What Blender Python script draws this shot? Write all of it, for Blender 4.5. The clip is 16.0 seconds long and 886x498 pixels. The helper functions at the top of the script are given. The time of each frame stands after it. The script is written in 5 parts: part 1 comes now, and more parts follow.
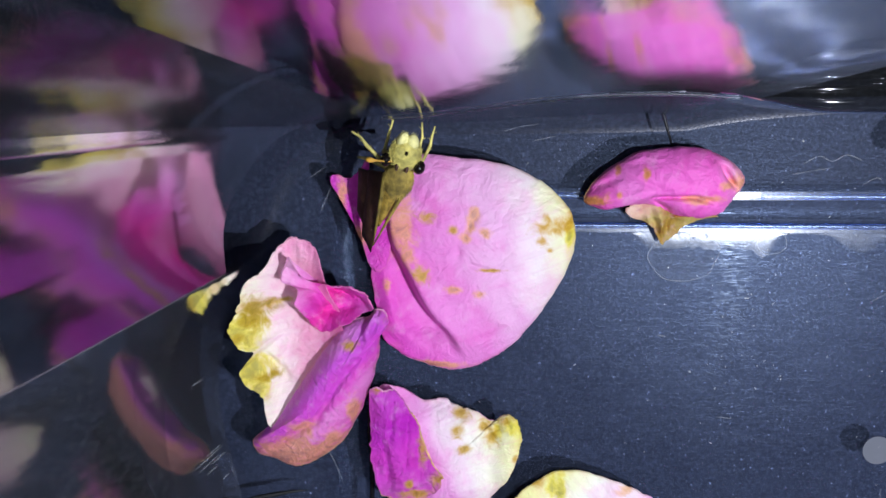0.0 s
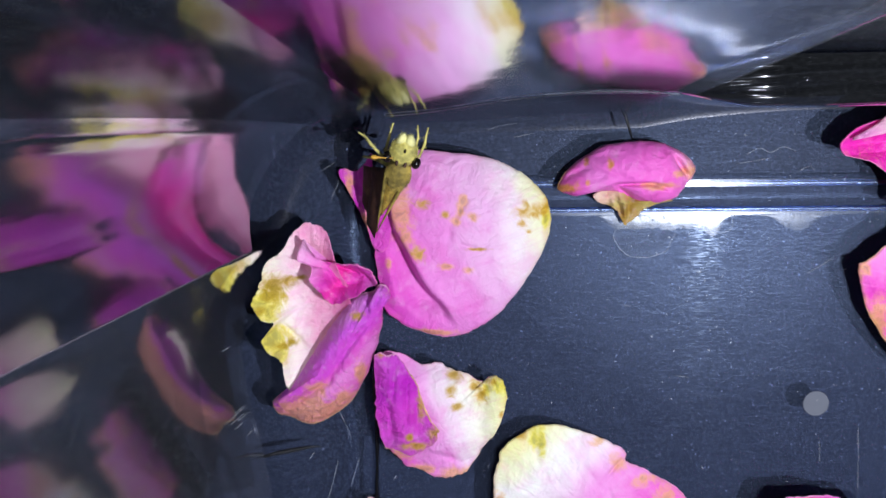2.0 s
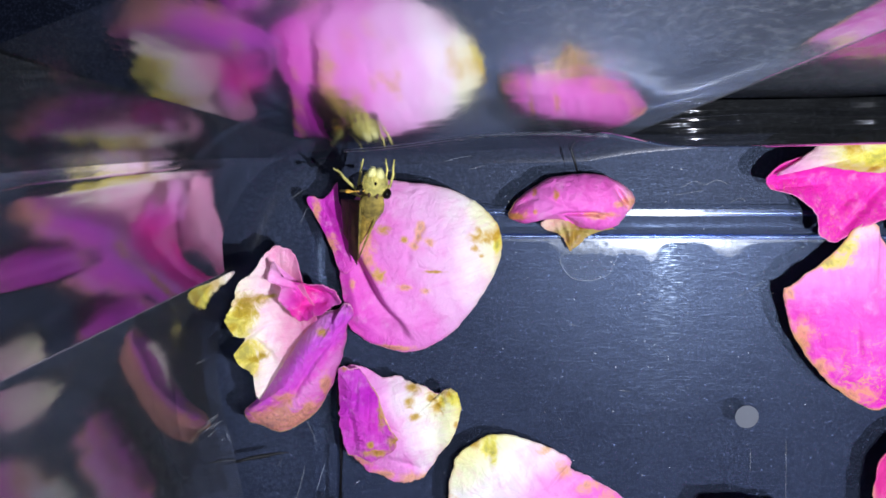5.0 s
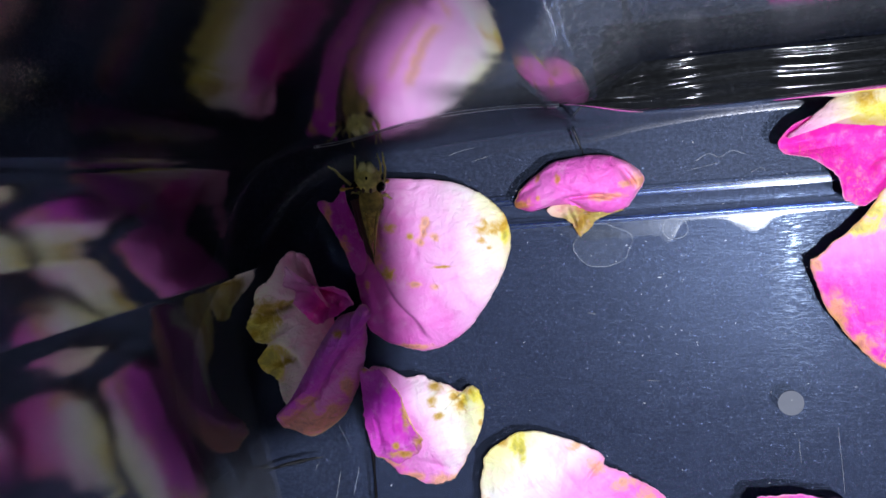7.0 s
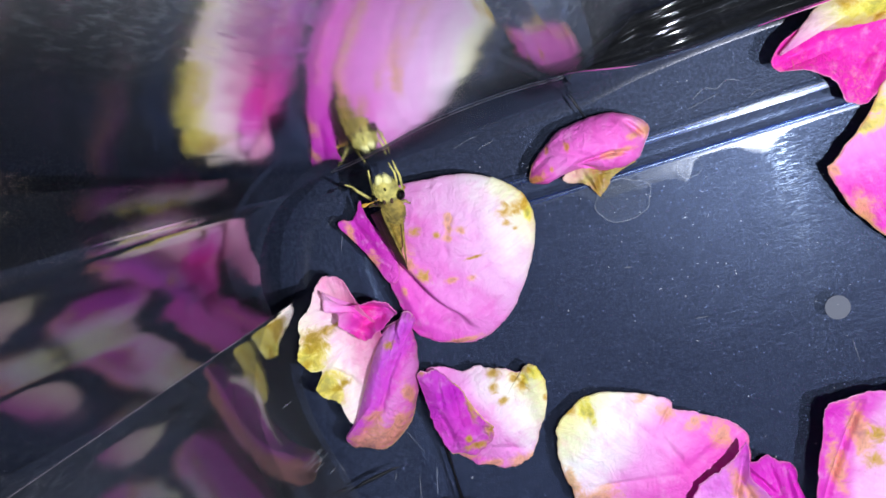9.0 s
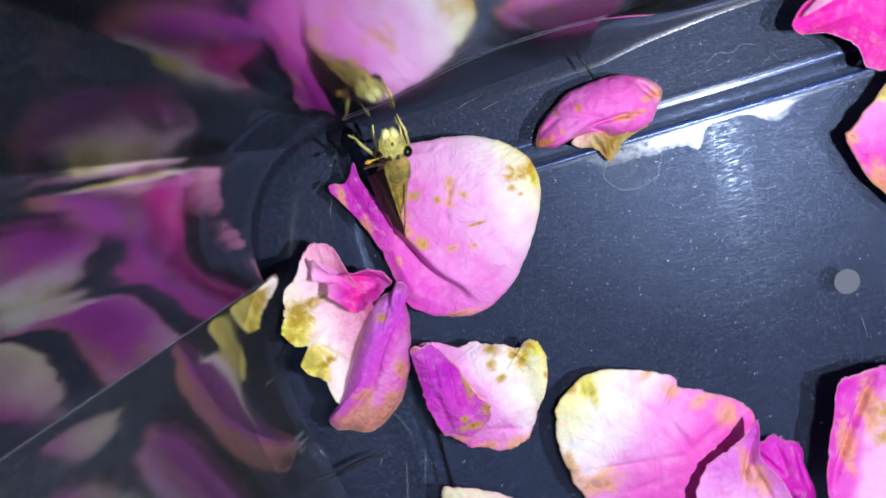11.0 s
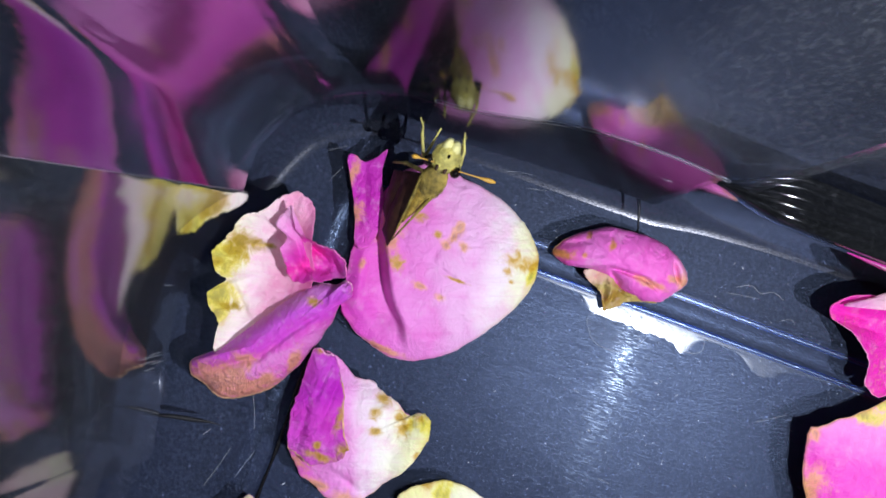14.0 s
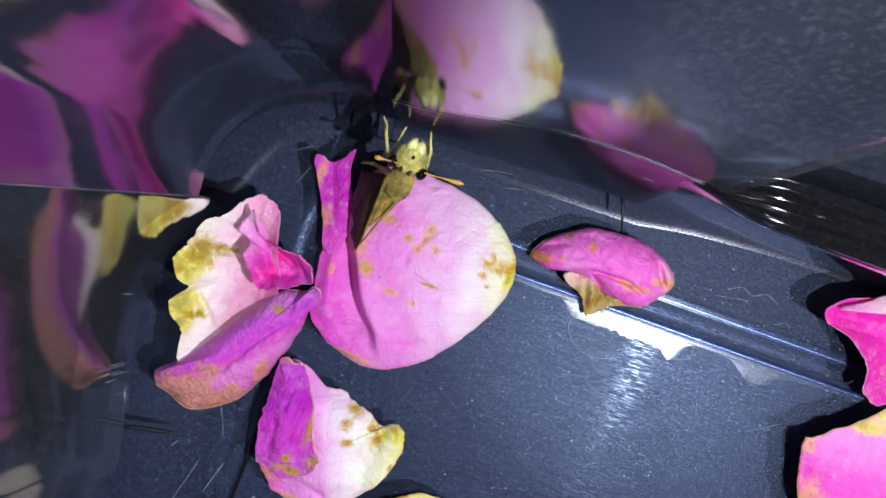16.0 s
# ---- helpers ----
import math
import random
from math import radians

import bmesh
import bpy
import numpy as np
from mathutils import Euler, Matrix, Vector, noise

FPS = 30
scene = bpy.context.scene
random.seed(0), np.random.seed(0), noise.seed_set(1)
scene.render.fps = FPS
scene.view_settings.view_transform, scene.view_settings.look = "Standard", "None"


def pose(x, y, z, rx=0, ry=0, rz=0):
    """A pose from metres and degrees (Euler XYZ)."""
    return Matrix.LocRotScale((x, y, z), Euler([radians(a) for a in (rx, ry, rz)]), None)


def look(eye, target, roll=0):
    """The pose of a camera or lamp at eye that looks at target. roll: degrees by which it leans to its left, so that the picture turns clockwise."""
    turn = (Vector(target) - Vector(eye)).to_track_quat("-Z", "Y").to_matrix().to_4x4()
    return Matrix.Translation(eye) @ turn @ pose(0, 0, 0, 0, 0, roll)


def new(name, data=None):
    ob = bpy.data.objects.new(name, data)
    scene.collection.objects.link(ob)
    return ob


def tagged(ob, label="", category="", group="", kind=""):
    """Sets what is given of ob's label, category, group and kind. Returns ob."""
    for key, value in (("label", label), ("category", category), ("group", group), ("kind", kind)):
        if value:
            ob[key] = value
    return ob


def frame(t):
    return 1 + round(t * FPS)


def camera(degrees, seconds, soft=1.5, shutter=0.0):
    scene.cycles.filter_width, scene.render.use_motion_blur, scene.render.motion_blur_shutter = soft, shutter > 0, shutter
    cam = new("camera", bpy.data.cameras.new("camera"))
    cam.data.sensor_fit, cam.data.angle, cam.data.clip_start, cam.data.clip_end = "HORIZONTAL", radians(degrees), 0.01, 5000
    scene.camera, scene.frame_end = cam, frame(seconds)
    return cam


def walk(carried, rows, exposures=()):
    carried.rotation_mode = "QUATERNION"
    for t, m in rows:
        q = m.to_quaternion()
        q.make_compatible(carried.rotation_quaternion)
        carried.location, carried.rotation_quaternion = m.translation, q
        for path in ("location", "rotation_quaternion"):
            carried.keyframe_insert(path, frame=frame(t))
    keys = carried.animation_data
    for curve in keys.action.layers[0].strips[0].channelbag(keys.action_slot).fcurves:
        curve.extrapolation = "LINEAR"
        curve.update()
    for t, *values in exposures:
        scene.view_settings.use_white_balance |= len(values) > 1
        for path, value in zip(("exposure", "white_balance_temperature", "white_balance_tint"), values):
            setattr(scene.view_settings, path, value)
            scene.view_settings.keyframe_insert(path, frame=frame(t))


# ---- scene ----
# Lengths below are in centimetres times CM, poses of the path in millimetres and degrees.
CM = 0.01
cam = camera(45.0, 16.0, soft=1.6, shutter=0.4)
PATH = [
    (0, 0.00, 0.00, 164.59, -10.95, 1.68, -0.00),
    (0.5, -0.45, -1.14, 164.72, -10.90, 1.58, -0.08),
    (1, 1.48, 1.74, 164.06, -11.96, 1.91, -0.60),
    (1.5, 1.48, 1.15, 170.42, -11.23, 1.94, -0.73),
    (2, 0.70, -1.69, 191.49, -9.87, 1.22, -0.58),
    (2.5, 1.19, -4.06, 200.78, -8.73, 1.03, -1.10),
    (3, 3.14, -0.53, 206.66, -8.59, 0.57, -0.68),
    (3.5, 4.25, 2.27, 212.85, -8.63, -0.38, 0.04),
    (5.8, 16.74, 3.84, 204.74, -9.43, 4.73, -0.31),
    (6, 27.34, 4.86, 208.01, -9.48, 6.82, -1.12),
    (6.5, 40.04, -0.76, 202.94, -10.04, 11.54, -5.05),
    (7, 47.25, -7.78, 201.65, -7.67, 12.01, -5.40),
    (7.5, 31.00, -7.15, 198.89, -10.25, 9.49, -11.96),
    (8, 29.62, -6.12, 190.82, -10.49, 7.79, -17.84),
    (8.5, 31.49, -6.23, 196.49, -10.04, 8.09, -18.87),
    (8.7, 38.32, -3.32, 205.89, -10.91, 8.55, -18.55),
    (10.8, 21.34, -9.61, 204.33, -9.48, 4.62, -19.83),
    (11, 12.84, -9.81, 197.82, -9.13, 2.68, -16.66),
    (11.5, 2.23, 1.83, 184.14, -10.70, 0.63, -4.35),
    (12, 4.08, -10.88, 178.47, -6.69, 1.13, 1.42),
    (12.5, -5.11, -10.19, 174.64, -3.56, 0.24, 8.78),
    (13, -6.66, -19.75, 185.54, -2.86, -1.53, 15.63),
    (13.5, -10.03, -22.66, 185.60, -2.67, -2.01, 18.89),
    (14, -12.41, -24.12, 187.12, -2.92, -2.58, 20.34),
    (14.5, -13.64, -28.96, 185.26, -1.37, -2.97, 21.16),
    (15, -6.70, -22.09, 185.34, -3.28, -1.70, 20.50),
    (15.5, -4.95, -18.90, 181.26, -3.62, -0.96, 20.15),
    (16, -2.89, -17.41, 178.82, -3.84, -0.59, 19.69),
]
walk(cam, [(t, pose(x / 1000, y / 1000, z / 1000, rx, ry, rz)) for t, x, y, z, rx, ry, rz in PATH],
     exposures=[(0.0, 0.0), (3.5, 0.05), (6.0, 0.22), (7.1, 0.30), (8.0, 0.16), (11.5, 0.14), (12.2, 0.08), (13.2, 0.02), (16.0, 0.02)])

# ---- light: one small cool lamp above and to the side, a dim room ----
LAMP = (8.9, -4.2, 22.0)
world = bpy.data.worlds.new("dim_room")
scene.world = world
world.use_nodes = True
world.node_tree.nodes["Background"].inputs["Color"].default_value = (0.55, 0.6, 0.75, 1)
world.node_tree.nodes["Background"].inputs["Strength"].default_value = 0.008
bulb = bpy.data.lights.new("lamp", "AREA")
bulb.shape, bulb.size, bulb.energy, bulb.color = "DISK", 0.14 * CM, 0.625, (0.92, 0.97, 1.06)
lamp = new("lamp", bulb)
lamp.matrix_world = look(Vector(LAMP) * CM, Vector((2.0, -4.0, 0.0)) * CM)
scene.view_settings.exposure = 0.0


# ---- materials ----
class Nodes:
    """A material's node tree, with short calls to add and join nodes."""

    def __init__(self, name):
        self.mat = bpy.data.materials.new(name)
        self.mat.use_nodes = True
        self.tree = self.mat.node_tree
        self.tree.nodes.clear()
        self.out = self.add("ShaderNodeOutputMaterial")

    def add(self, kind):
        return self.tree.nodes.new(kind)

    def uv(self, name):
        node = self.add("ShaderNodeUVMap")
        node.uv_map = name
        return node.outputs[0]

    def stain(self, name):
        node = self.add("ShaderNodeAttribute")
        node.attribute_name = name
        return node.outputs["Fac"]

    def put(self, node, socket, value):
        if isinstance(value, bpy.types.NodeSocket):
            self.tree.links.new(value, node.inputs[socket])
        else:
            node.inputs[socket].default_value = value

    def math(self, op, a, b=0.0, c=0.0, clamp=False):
        node = self.add("ShaderNodeMath")
        node.operation, node.use_clamp = op, clamp
        for n, v in enumerate((a, b, c)):
            self.put(node, n, v)
        return node.outputs[0]

    def noise(self, vector, scale, detail=4.0, rough=0.55, distort=0.0):
        node = self.add("ShaderNodeTexNoise")
        self.put(node, "Vector", vector)
        self.put(node, "Scale", scale)
        self.put(node, "Detail", detail)
        self.put(node, "Roughness", rough)
        self.put(node, "Distortion", distort)
        return node.outputs["Fac"]

    def stretch(self, vector, x, y, z=1.0, move=(0, 0, 0), turn=0.0):
        node = self.add("ShaderNodeMapping")
        self.put(node, "Vector", vector)
        node.inputs["Scale"].default_value = (x, y, z)
        node.inputs["Location"].default_value = move
        node.inputs["Rotation"].default_value = (0, 0, turn)
        return node.outputs[0]

    def ramp(self, fac, stops, mode="LINEAR"):
        node = self.add("ShaderNodeValToRGB")
        node.color_ramp.interpolation = mode
        while len(node.color_ramp.elements) < len(stops):
            node.color_ramp.elements.new(0.5)
        for e, (at, c) in zip(node.color_ramp.elements, stops):
            e.position, e.color = at, (*c, 1) if len(c) == 3 else c
        self.put(node, "Fac", fac)
        return node.outputs["Color"]

    def step(self, fac, low, high):
        node = self.add("ShaderNodeMapRange")
        node.interpolation_type = "SMOOTHSTEP"
        self.put(node, "Value", fac)
        self.put(node, "From Min", low)
        self.put(node, "From Max", high)
        return node.outputs[0]

    def blend(self, fac, a, b, mode="MIX"):
        node = self.add("ShaderNodeMix")
        node.data_type, node.blend_type = "RGBA", mode
        self.put(node, 0, fac)
        self.put(node, 6, a if not isinstance(a, tuple) else (*a, 1))
        self.put(node, 7, b if not isinstance(b, tuple) else (*b, 1))
        return node.outputs[2]

    def bump(self, height, strength, distance):
        node = self.add("ShaderNodeBump")
        self.put(node, "Height", height)
        self.put(node, "Strength", strength)
        self.put(node, "Distance", distance)
        return node.outputs[0]

    def principled(self, **values):
        node = self.add("ShaderNodeBsdfPrincipled")
        for key, value in values.items():
            self.put(node, key.replace("_", " "), value)
        return node.outputs[0]

    def mix(self, fac, a, b):
        node = self.add("ShaderNodeMixShader")
        self.put(node, 0, fac)
        self.put(node, 1, a)
        self.put(node, 2, b)
        return node.outputs[0]

    def end(self, shader):
        self.tree.links.new(shader, self.out.inputs["Surface"])
        return self.mat


def petal_material(name, stops, spots=0.3, seed=0.0, spot_colour=(0.60, 0.35, 0.012), vein=0.30, rim=(0.70, 0.36, 0.12), rim_amount=0.25, mottle=0.0, relief_depth=0.0006):
    """Dried rose petal. The first coordinate of the map runs from the pale base to the tip, the second across;
    the three marks are stains of the petal: ochre, yellow and orange."""
    n = Nodes(name)
    uv = n.uv("along")
    at = n.stretch(uv, 1, 1, 1, (seed * 3.7, seed * 1.9, 0))
    split = n.add("ShaderNodeSeparateXYZ")
    n.put(split, 0, uv)
    u = split.outputs[0]
    edge = n.uv("rim")
    split2 = n.add("ShaderNodeSeparateXYZ")
    n.put(split2, 0, edge)
    ring = split2.outputs[0]
    wander = n.math("MULTIPLY_ADD", n.noise(at, 2.2, 5), 0.30, -0.15)
    colour = n.ramp(n.math("ADD", u, wander), [(p, (c[0] ** 1.12, c[1] ** (1.04 + 0.72 * (1 - c[1])), c[2] ** (1.05 + 0.5 * (1 - c[2])))) for p, c in stops], "EASE")
    veins = n.noise(n.stretch(at, 1.6, 20), 1.5, 6, 0.65, 0.6)
    cloud = n.noise(at, 6.0, 7, 0.62, 0.3)
    colour = n.blend(n.math("MULTIPLY", n.step(veins, 0.45, 0.70), vein), colour, n.blend(1.0, colour, (0.92, 0.62, 0.88), "MULTIPLY"))
    colour = n.blend(n.math("MULTIPLY", n.step(cloud, 0.44, 0.70), 0.60), colour, n.blend(1.0, colour, (0.97, 0.60, 0.85), "MULTIPLY"))
    pale = n.noise(n.stretch(at, 1, 1, 1, (4.0, 2.0, 0)), 8.0, 6, 0.6)
    colour = n.blend(n.math("MULTIPLY", n.step(pale, 0.50, 0.74), 0.26), colour, (0.90, 0.66, 0.84))
    place = n.stretch(n.add("ShaderNodeTexCoord").outputs["Object"], 1, 1, 1, (seed * 0.13, seed * 0.07, 0))
    ragged = n.noise(place, 430, 6, 0.62, 1.0)
    wide = n.noise(place, 210, 4, 0.6)
    flecks = n.math("MULTIPLY_ADD", ragged, 0.62, n.math("MULTIPLY", wide, 0.38))
    for key, tint, hold, start in (("yellow", (0.80, 0.70, 0.05), 0.88, 0.58), ("orange", (0.84, 0.41, 0.085), 0.72, 0.62), ("ochre", spot_colour, 0.93, 0.66)):
        mark = n.stain(key)
        over = n.math("SUBTRACT", flecks, n.math("MULTIPLY_ADD", mark, -0.36, start))
        mask = n.math("MULTIPLY", n.step(over, -0.07, 0.21), n.step(mark, 0.02, 0.30))
        deep = n.step(over, 0.14, 0.34)
        colour = n.blend(n.math("MULTIPLY", mask, hold), colour, n.blend(deep, tint, tuple(c * 0.52 for c in tint)))
    blot = n.noise(n.stretch(at, 1.0, 1.4), 6.5, 8, 0.70, 0.7)
    blotch = n.step(blot, 0.72 - 0.16 * spots, 0.76 - 0.13 * spots)
    colour = n.blend(n.math("MULTIPLY", blotch, 0.5), colour, (0.62, 0.30, 0.08))
    if mottle:
        lace = n.noise(n.stretch(at, 1.3, 1.0), 15.0, 8, 0.75, 1.2)
        far = n.math("MULTIPLY", n.step(n.math("ADD", u, n.math("MULTIPLY_ADD", wide, 0.7, -0.35)), 0.45, 0.85), mottle)
        colour = n.blend(n.math("MULTIPLY", n.step(lace, 0.50, 0.60), far), colour, (0.76, 0.36, 0.16))
    worn = n.math("MULTIPLY", n.step(n.math("MULTIPLY_ADD", n.noise(at, 9.0, 5), 0.25, ring), 1.06, 1.16), rim_amount)
    colour = n.blend(worn, colour, rim)
    lines = n.noise(n.stretch(at, 2.0, 34), 2.0, 5, 0.6, 0.8)
    wrinkle = n.noise(at, 8.0, 7, 0.58, 1.2)
    grain = n.noise(at, 170.0, 2)
    relief = n.math("ADD", n.math("MULTIPLY_ADD", n.noise(at, 34.0, 5, 0.62, 0.9), 0.32, n.math("MULTIPLY", lines, 0.16)), n.math("MULTIPLY_ADD", wrinkle, 1.2, n.math("MULTIPLY", grain, 0.05)))
    normal = n.bump(relief, 0.75, relief_depth)
    body = n.principled(Base_Color=colour, Roughness=0.48, Normal=normal, Specular_IOR_Level=0.4)
    thin = n.add("ShaderNodeBsdfTranslucent")
    n.put(thin, "Color", n.blend(1.0, colour, (1.0, 0.55, 0.8), "MULTIPLY"))
    return n.end(n.mix(0.12, body, thin.outputs[0]))


CRM, ROSE, MAG = (0.88, 0.88, 0.62), (0.82, 0.09, 0.48), (0.62, 0.05, 0.50)


def hazy_plastic(name, milk=0.0045, gloss_amount=0.55, rough=0.235, scratched=1.0, brushed=0.0, sheen=(0.48, 0.63, 1.0)):
    """Scratched, hazy clear plastic: mostly see-through, a little milky, with a soft sheen."""
    n = Nodes(name)
    co = n.add("ShaderNodeTexCoord").outputs["Object"]
    scratch = n.noise(n.stretch(co, 60, 5000, 1, (0, 0, 0), 0.02), 2.0, 4, 0.65)
    scratch2 = n.noise(n.stretch(co, 4500, 120, 1, (0, 0, 0), 0.5), 2.0, 3, 0.6)
    speck = n.noise(co, 3000, 4, 0.7)
    dust = n.noise(n.stretch(co, 1.0, 1.0, 1.0, (0.3, 0.1, 0)), 2300, 1, 0.4)
    cloud = n.noise(co, 70, 6, 0.65)
    haze = n.math("MULTIPLY_ADD", cloud, milk * 1.3, milk * 0.35)
    haze = n.math("MULTIPLY_ADD", n.step(speck, 0.54, 0.72), 0.20 * scratched, haze)
    haze = n.math("MULTIPLY_ADD", n.step(dust, 0.745, 0.77), 0.7 * scratched, haze)
    haze = n.math("MULTIPLY_ADD", n.step(scratch, 0.58, 0.72), 0.12 * scratched, haze)
    milky = n.add("ShaderNodeBsdfDiffuse")
    n.put(milky, "Color", (0.27, 0.33, 0.54, 1))
    clear = n.add("ShaderNodeBsdfTransparent")
    n.put(clear, "Color", (0.90, 0.92, 0.97, 1))
    body = n.mix(haze, clear.outputs[0], milky.outputs[0])
    relief = n.math("ADD", n.math("MULTIPLY_ADD", scratch, 1.0, n.math("MULTIPLY", speck, 0.12)), n.math("MULTIPLY_ADD", scratch2, 0.3, n.math("MULTIPLY", cloud, 0.4)))
    normal = n.bump(relief, 0.5 * scratched, 0.00006)
    gloss = n.add("ShaderNodeBsdfAnisotropic")
    n.put(gloss, "Color", (*sheen, 1))
    n.put(gloss, "Roughness", n.math("MULTIPLY_ADD", cloud, 0.16, rough - 0.08))
    n.put(gloss, "Normal", normal)
    rim = n.add("ShaderNodeFresnel")
    n.put(rim, "IOR", 1.5)
    patchy = n.math("MULTIPLY_ADD", n.step(speck, 0.38, 0.62), gloss_amount * 1.5, gloss_amount * 0.25)
    plastic = n.mix(n.math("MULTIPLY", rim.outputs[0], patchy, clamp=True), body, gloss.outputs[0])
    if brushed:
        # long parallel scratches spread the lamp's glint into a streak across them
        lines = n.noise(n.stretch(co, 380, 4500, 1, (0.2, 0.7, 0), 0.03), 1.0, 3, 0.7)
        way = n.add("ShaderNodeCombineXYZ")
        way.inputs[0].default_value = 1.0
        streak = n.add("ShaderNodeBsdfAnisotropic")
        n.put(streak, "Color", (0.62, 0.76, 1.0, 1))
        n.put(streak, "Roughness", 0.15)
        n.put(streak, "Anisotropy", 0.6)
        n.put(streak, "Tangent", way.outputs[0])
        n.put(streak, "Normal", n.bump(lines, 0.10, 0.00004))
        plastic = n.mix(n.math("MULTIPLY", n.step(lines, 0.50, 0.68), brushed), plastic, streak.outputs[0])
    return n.end(plastic)


def clear_plastic(name, ior=1.42, amount=2.7, rough=0.055, milk=0.014, dust_haze=0.0, dull_end=0.0, tint=1.0, cloudy=0.06):
    """Clear sheet: see-through from in front, a mirror at a slant."""
    n = Nodes(name)
    co = n.add("ShaderNodeTexCoord").outputs["Object"]
    wave = n.noise(n.stretch(co, 1, 1, 0.35), 55, 3, 0.5)
    fine = n.noise(n.stretch(co, 1, 1, 0.12), 1500, 3, 0.6)
    normal = n.bump(n.math("MULTIPLY_ADD", fine, 0.03, wave), 0.14, 0.002)
    rim = n.add("ShaderNodeFresnel")
    n.put(rim, "IOR", ior)
    n.put(rim, "Normal", normal)
    milky = n.add("ShaderNodeBsdfDiffuse")
    n.put(milky, "Color", (0.5, 0.53, 0.6, 1))
    clear = n.add("ShaderNodeBsdfTransparent")
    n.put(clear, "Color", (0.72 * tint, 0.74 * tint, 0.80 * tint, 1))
    body = n.mix(n.math("MULTIPLY_ADD", wave, milk * 1.4, milk * 0.3), clear.outputs[0], milky.outputs[0])
    gloss = n.add("ShaderNodeBsdfAnisotropic")
    n.put(gloss, "Color", (0.93, 0.94, 1.0, 1))
    n.put(gloss, "Roughness", n.math("MULTIPLY_ADD", wave, cloudy, rough))
    n.put(gloss, "Normal", normal)
    shine = n.math("MULTIPLY", rim.outputs[0], amount, clamp=True)
    if dull_end:
        # mirrors less towards both ends, and low down from x = 0.012 on
        split = n.add("ShaderNodeSeparateXYZ")
        n.put(split, 0, co)
        foot = n.math("MULTIPLY", n.step(split.outputs[2], 0.075, 0.055), n.step(split.outputs[0], 0.012, 0.020))
        worn = n.math("MAXIMUM", n.math("MULTIPLY", n.step(split.outputs[0], 0.015, 0.036), dull_end), n.math("MULTIPLY", foot, 0.85))
        worn = n.math("MAXIMUM", worn, n.math("MULTIPLY", n.step(split.outputs[0], 0.001, -0.011), 0.78))
        shine = n.math("MULTIPLY", shine, n.math("SUBTRACT", 1.0, worn))
    sheet = n.mix(shine, body, gloss.outputs[0])
    if dust_haze:
        # dust specks, plus a painted grey haze that lifts the sheet's brightness
        speck = n.noise(n.stretch(co, 1, 1, 0.35), 1500, 6, 0.72)
        dust = n.math("MULTIPLY", n.math("MULTIPLY_ADD", n.step(speck, 0.46, 0.70), 1.1, n.math("MULTIPLY_ADD", wave, 0.8, 0.3)), dust_haze)
        grey = n.add("ShaderNodeBsdfDiffuse")
        n.put(grey, "Color", (0.62, 0.66, 0.74, 1))
        # painted fade of that grey, softening its change to the dark foot
        if dull_end:
            dust = n.math("MULTIPLY", dust, n.math("MULTIPLY_ADD", n.step(split.outputs[0], 0.001, 0.020), 0.95, 0.05))
            dust = n.math("MULTIPLY", dust, n.math("MULTIPLY_ADD", n.step(split.outputs[2], 0.034, 0.060), 0.85, 0.15))
        sheet = n.mix(dust, sheet, grey.outputs[0])
    return n.end(sheet)


def milky_mark(name, alpha, colour):
    n = Nodes(name)
    co = n.add("ShaderNodeTexCoord").outputs["Object"]
    milky = n.add("ShaderNodeBsdfDiffuse")
    n.put(milky, "Color", (*colour, 1))
    clear = n.add("ShaderNodeBsdfTransparent")
    cloud = n.noise(co, 500, 4)
    return n.end(n.mix(n.math("MULTIPLY_ADD", cloud, 0.1, alpha), clear.outputs[0], milky.outputs[0]))


def drip_material(name, amount, rough=0.25):
    """A dried drip: a smooth glossy skin, barely visible but for its shine."""
    n = Nodes(name)
    co = n.add("ShaderNodeTexCoord").outputs["Object"]
    gloss = n.add("ShaderNodeBsdfAnisotropic")
    n.put(gloss, "Color", (0.9, 0.93, 1.0, 1))
    n.put(gloss, "Roughness", rough)
    n.put(gloss, "Normal", n.bump(n.noise(co, 900, 4), 0.06, 0.0002))
    clear = n.add("ShaderNodeBsdfTransparent")
    rim = n.add("ShaderNodeFresnel")
    n.put(rim, "IOR", 1.5)
    return n.end(n.mix(n.math("MULTIPLY", rim.outputs[0], n.math("MULTIPLY", n.step(n.noise(co, 420, 5, 0.65), 0.25, 0.50), amount), clamp=True), clear.outputs[0], gloss.outputs[0]))


def table_material():
    n = Nodes("dark_table")
    co = n.add("ShaderNodeTexCoord").outputs["Object"]
    grain = n.noise(n.stretch(co, 60, 500), 2.0, 5, 0.6)
    fine = n.noise(co, 1700, 5, 0.75)
    cloud = n.noise(co, 25, 5)
    colour = n.blend(cloud, (0.0060, 0.0096, 0.0225), (0.0135, 0.0185, 0.043))
    colour = n.blend(n.math("MULTIPLY", n.step(grain, 0.5, 0.7), 0.35), colour, (0.024, 0.033, 0.058))
    colour = n.blend(n.math("MULTIPLY", n.step(fine, 0.48, 0.64), 0.8), colour, (0.038, 0.050, 0.090))
    colour = n.blend(n.math("MULTIPLY", n.step(fine, 0.48, 0.36), 0.5), colour, (0.006, 0.008, 0.014))
    return n.end(n.principled(Base_Color=colour, Roughness=0.6, Specular_IOR_Level=0.2, Normal=n.bump(fine, 0.35, 0.0003)))


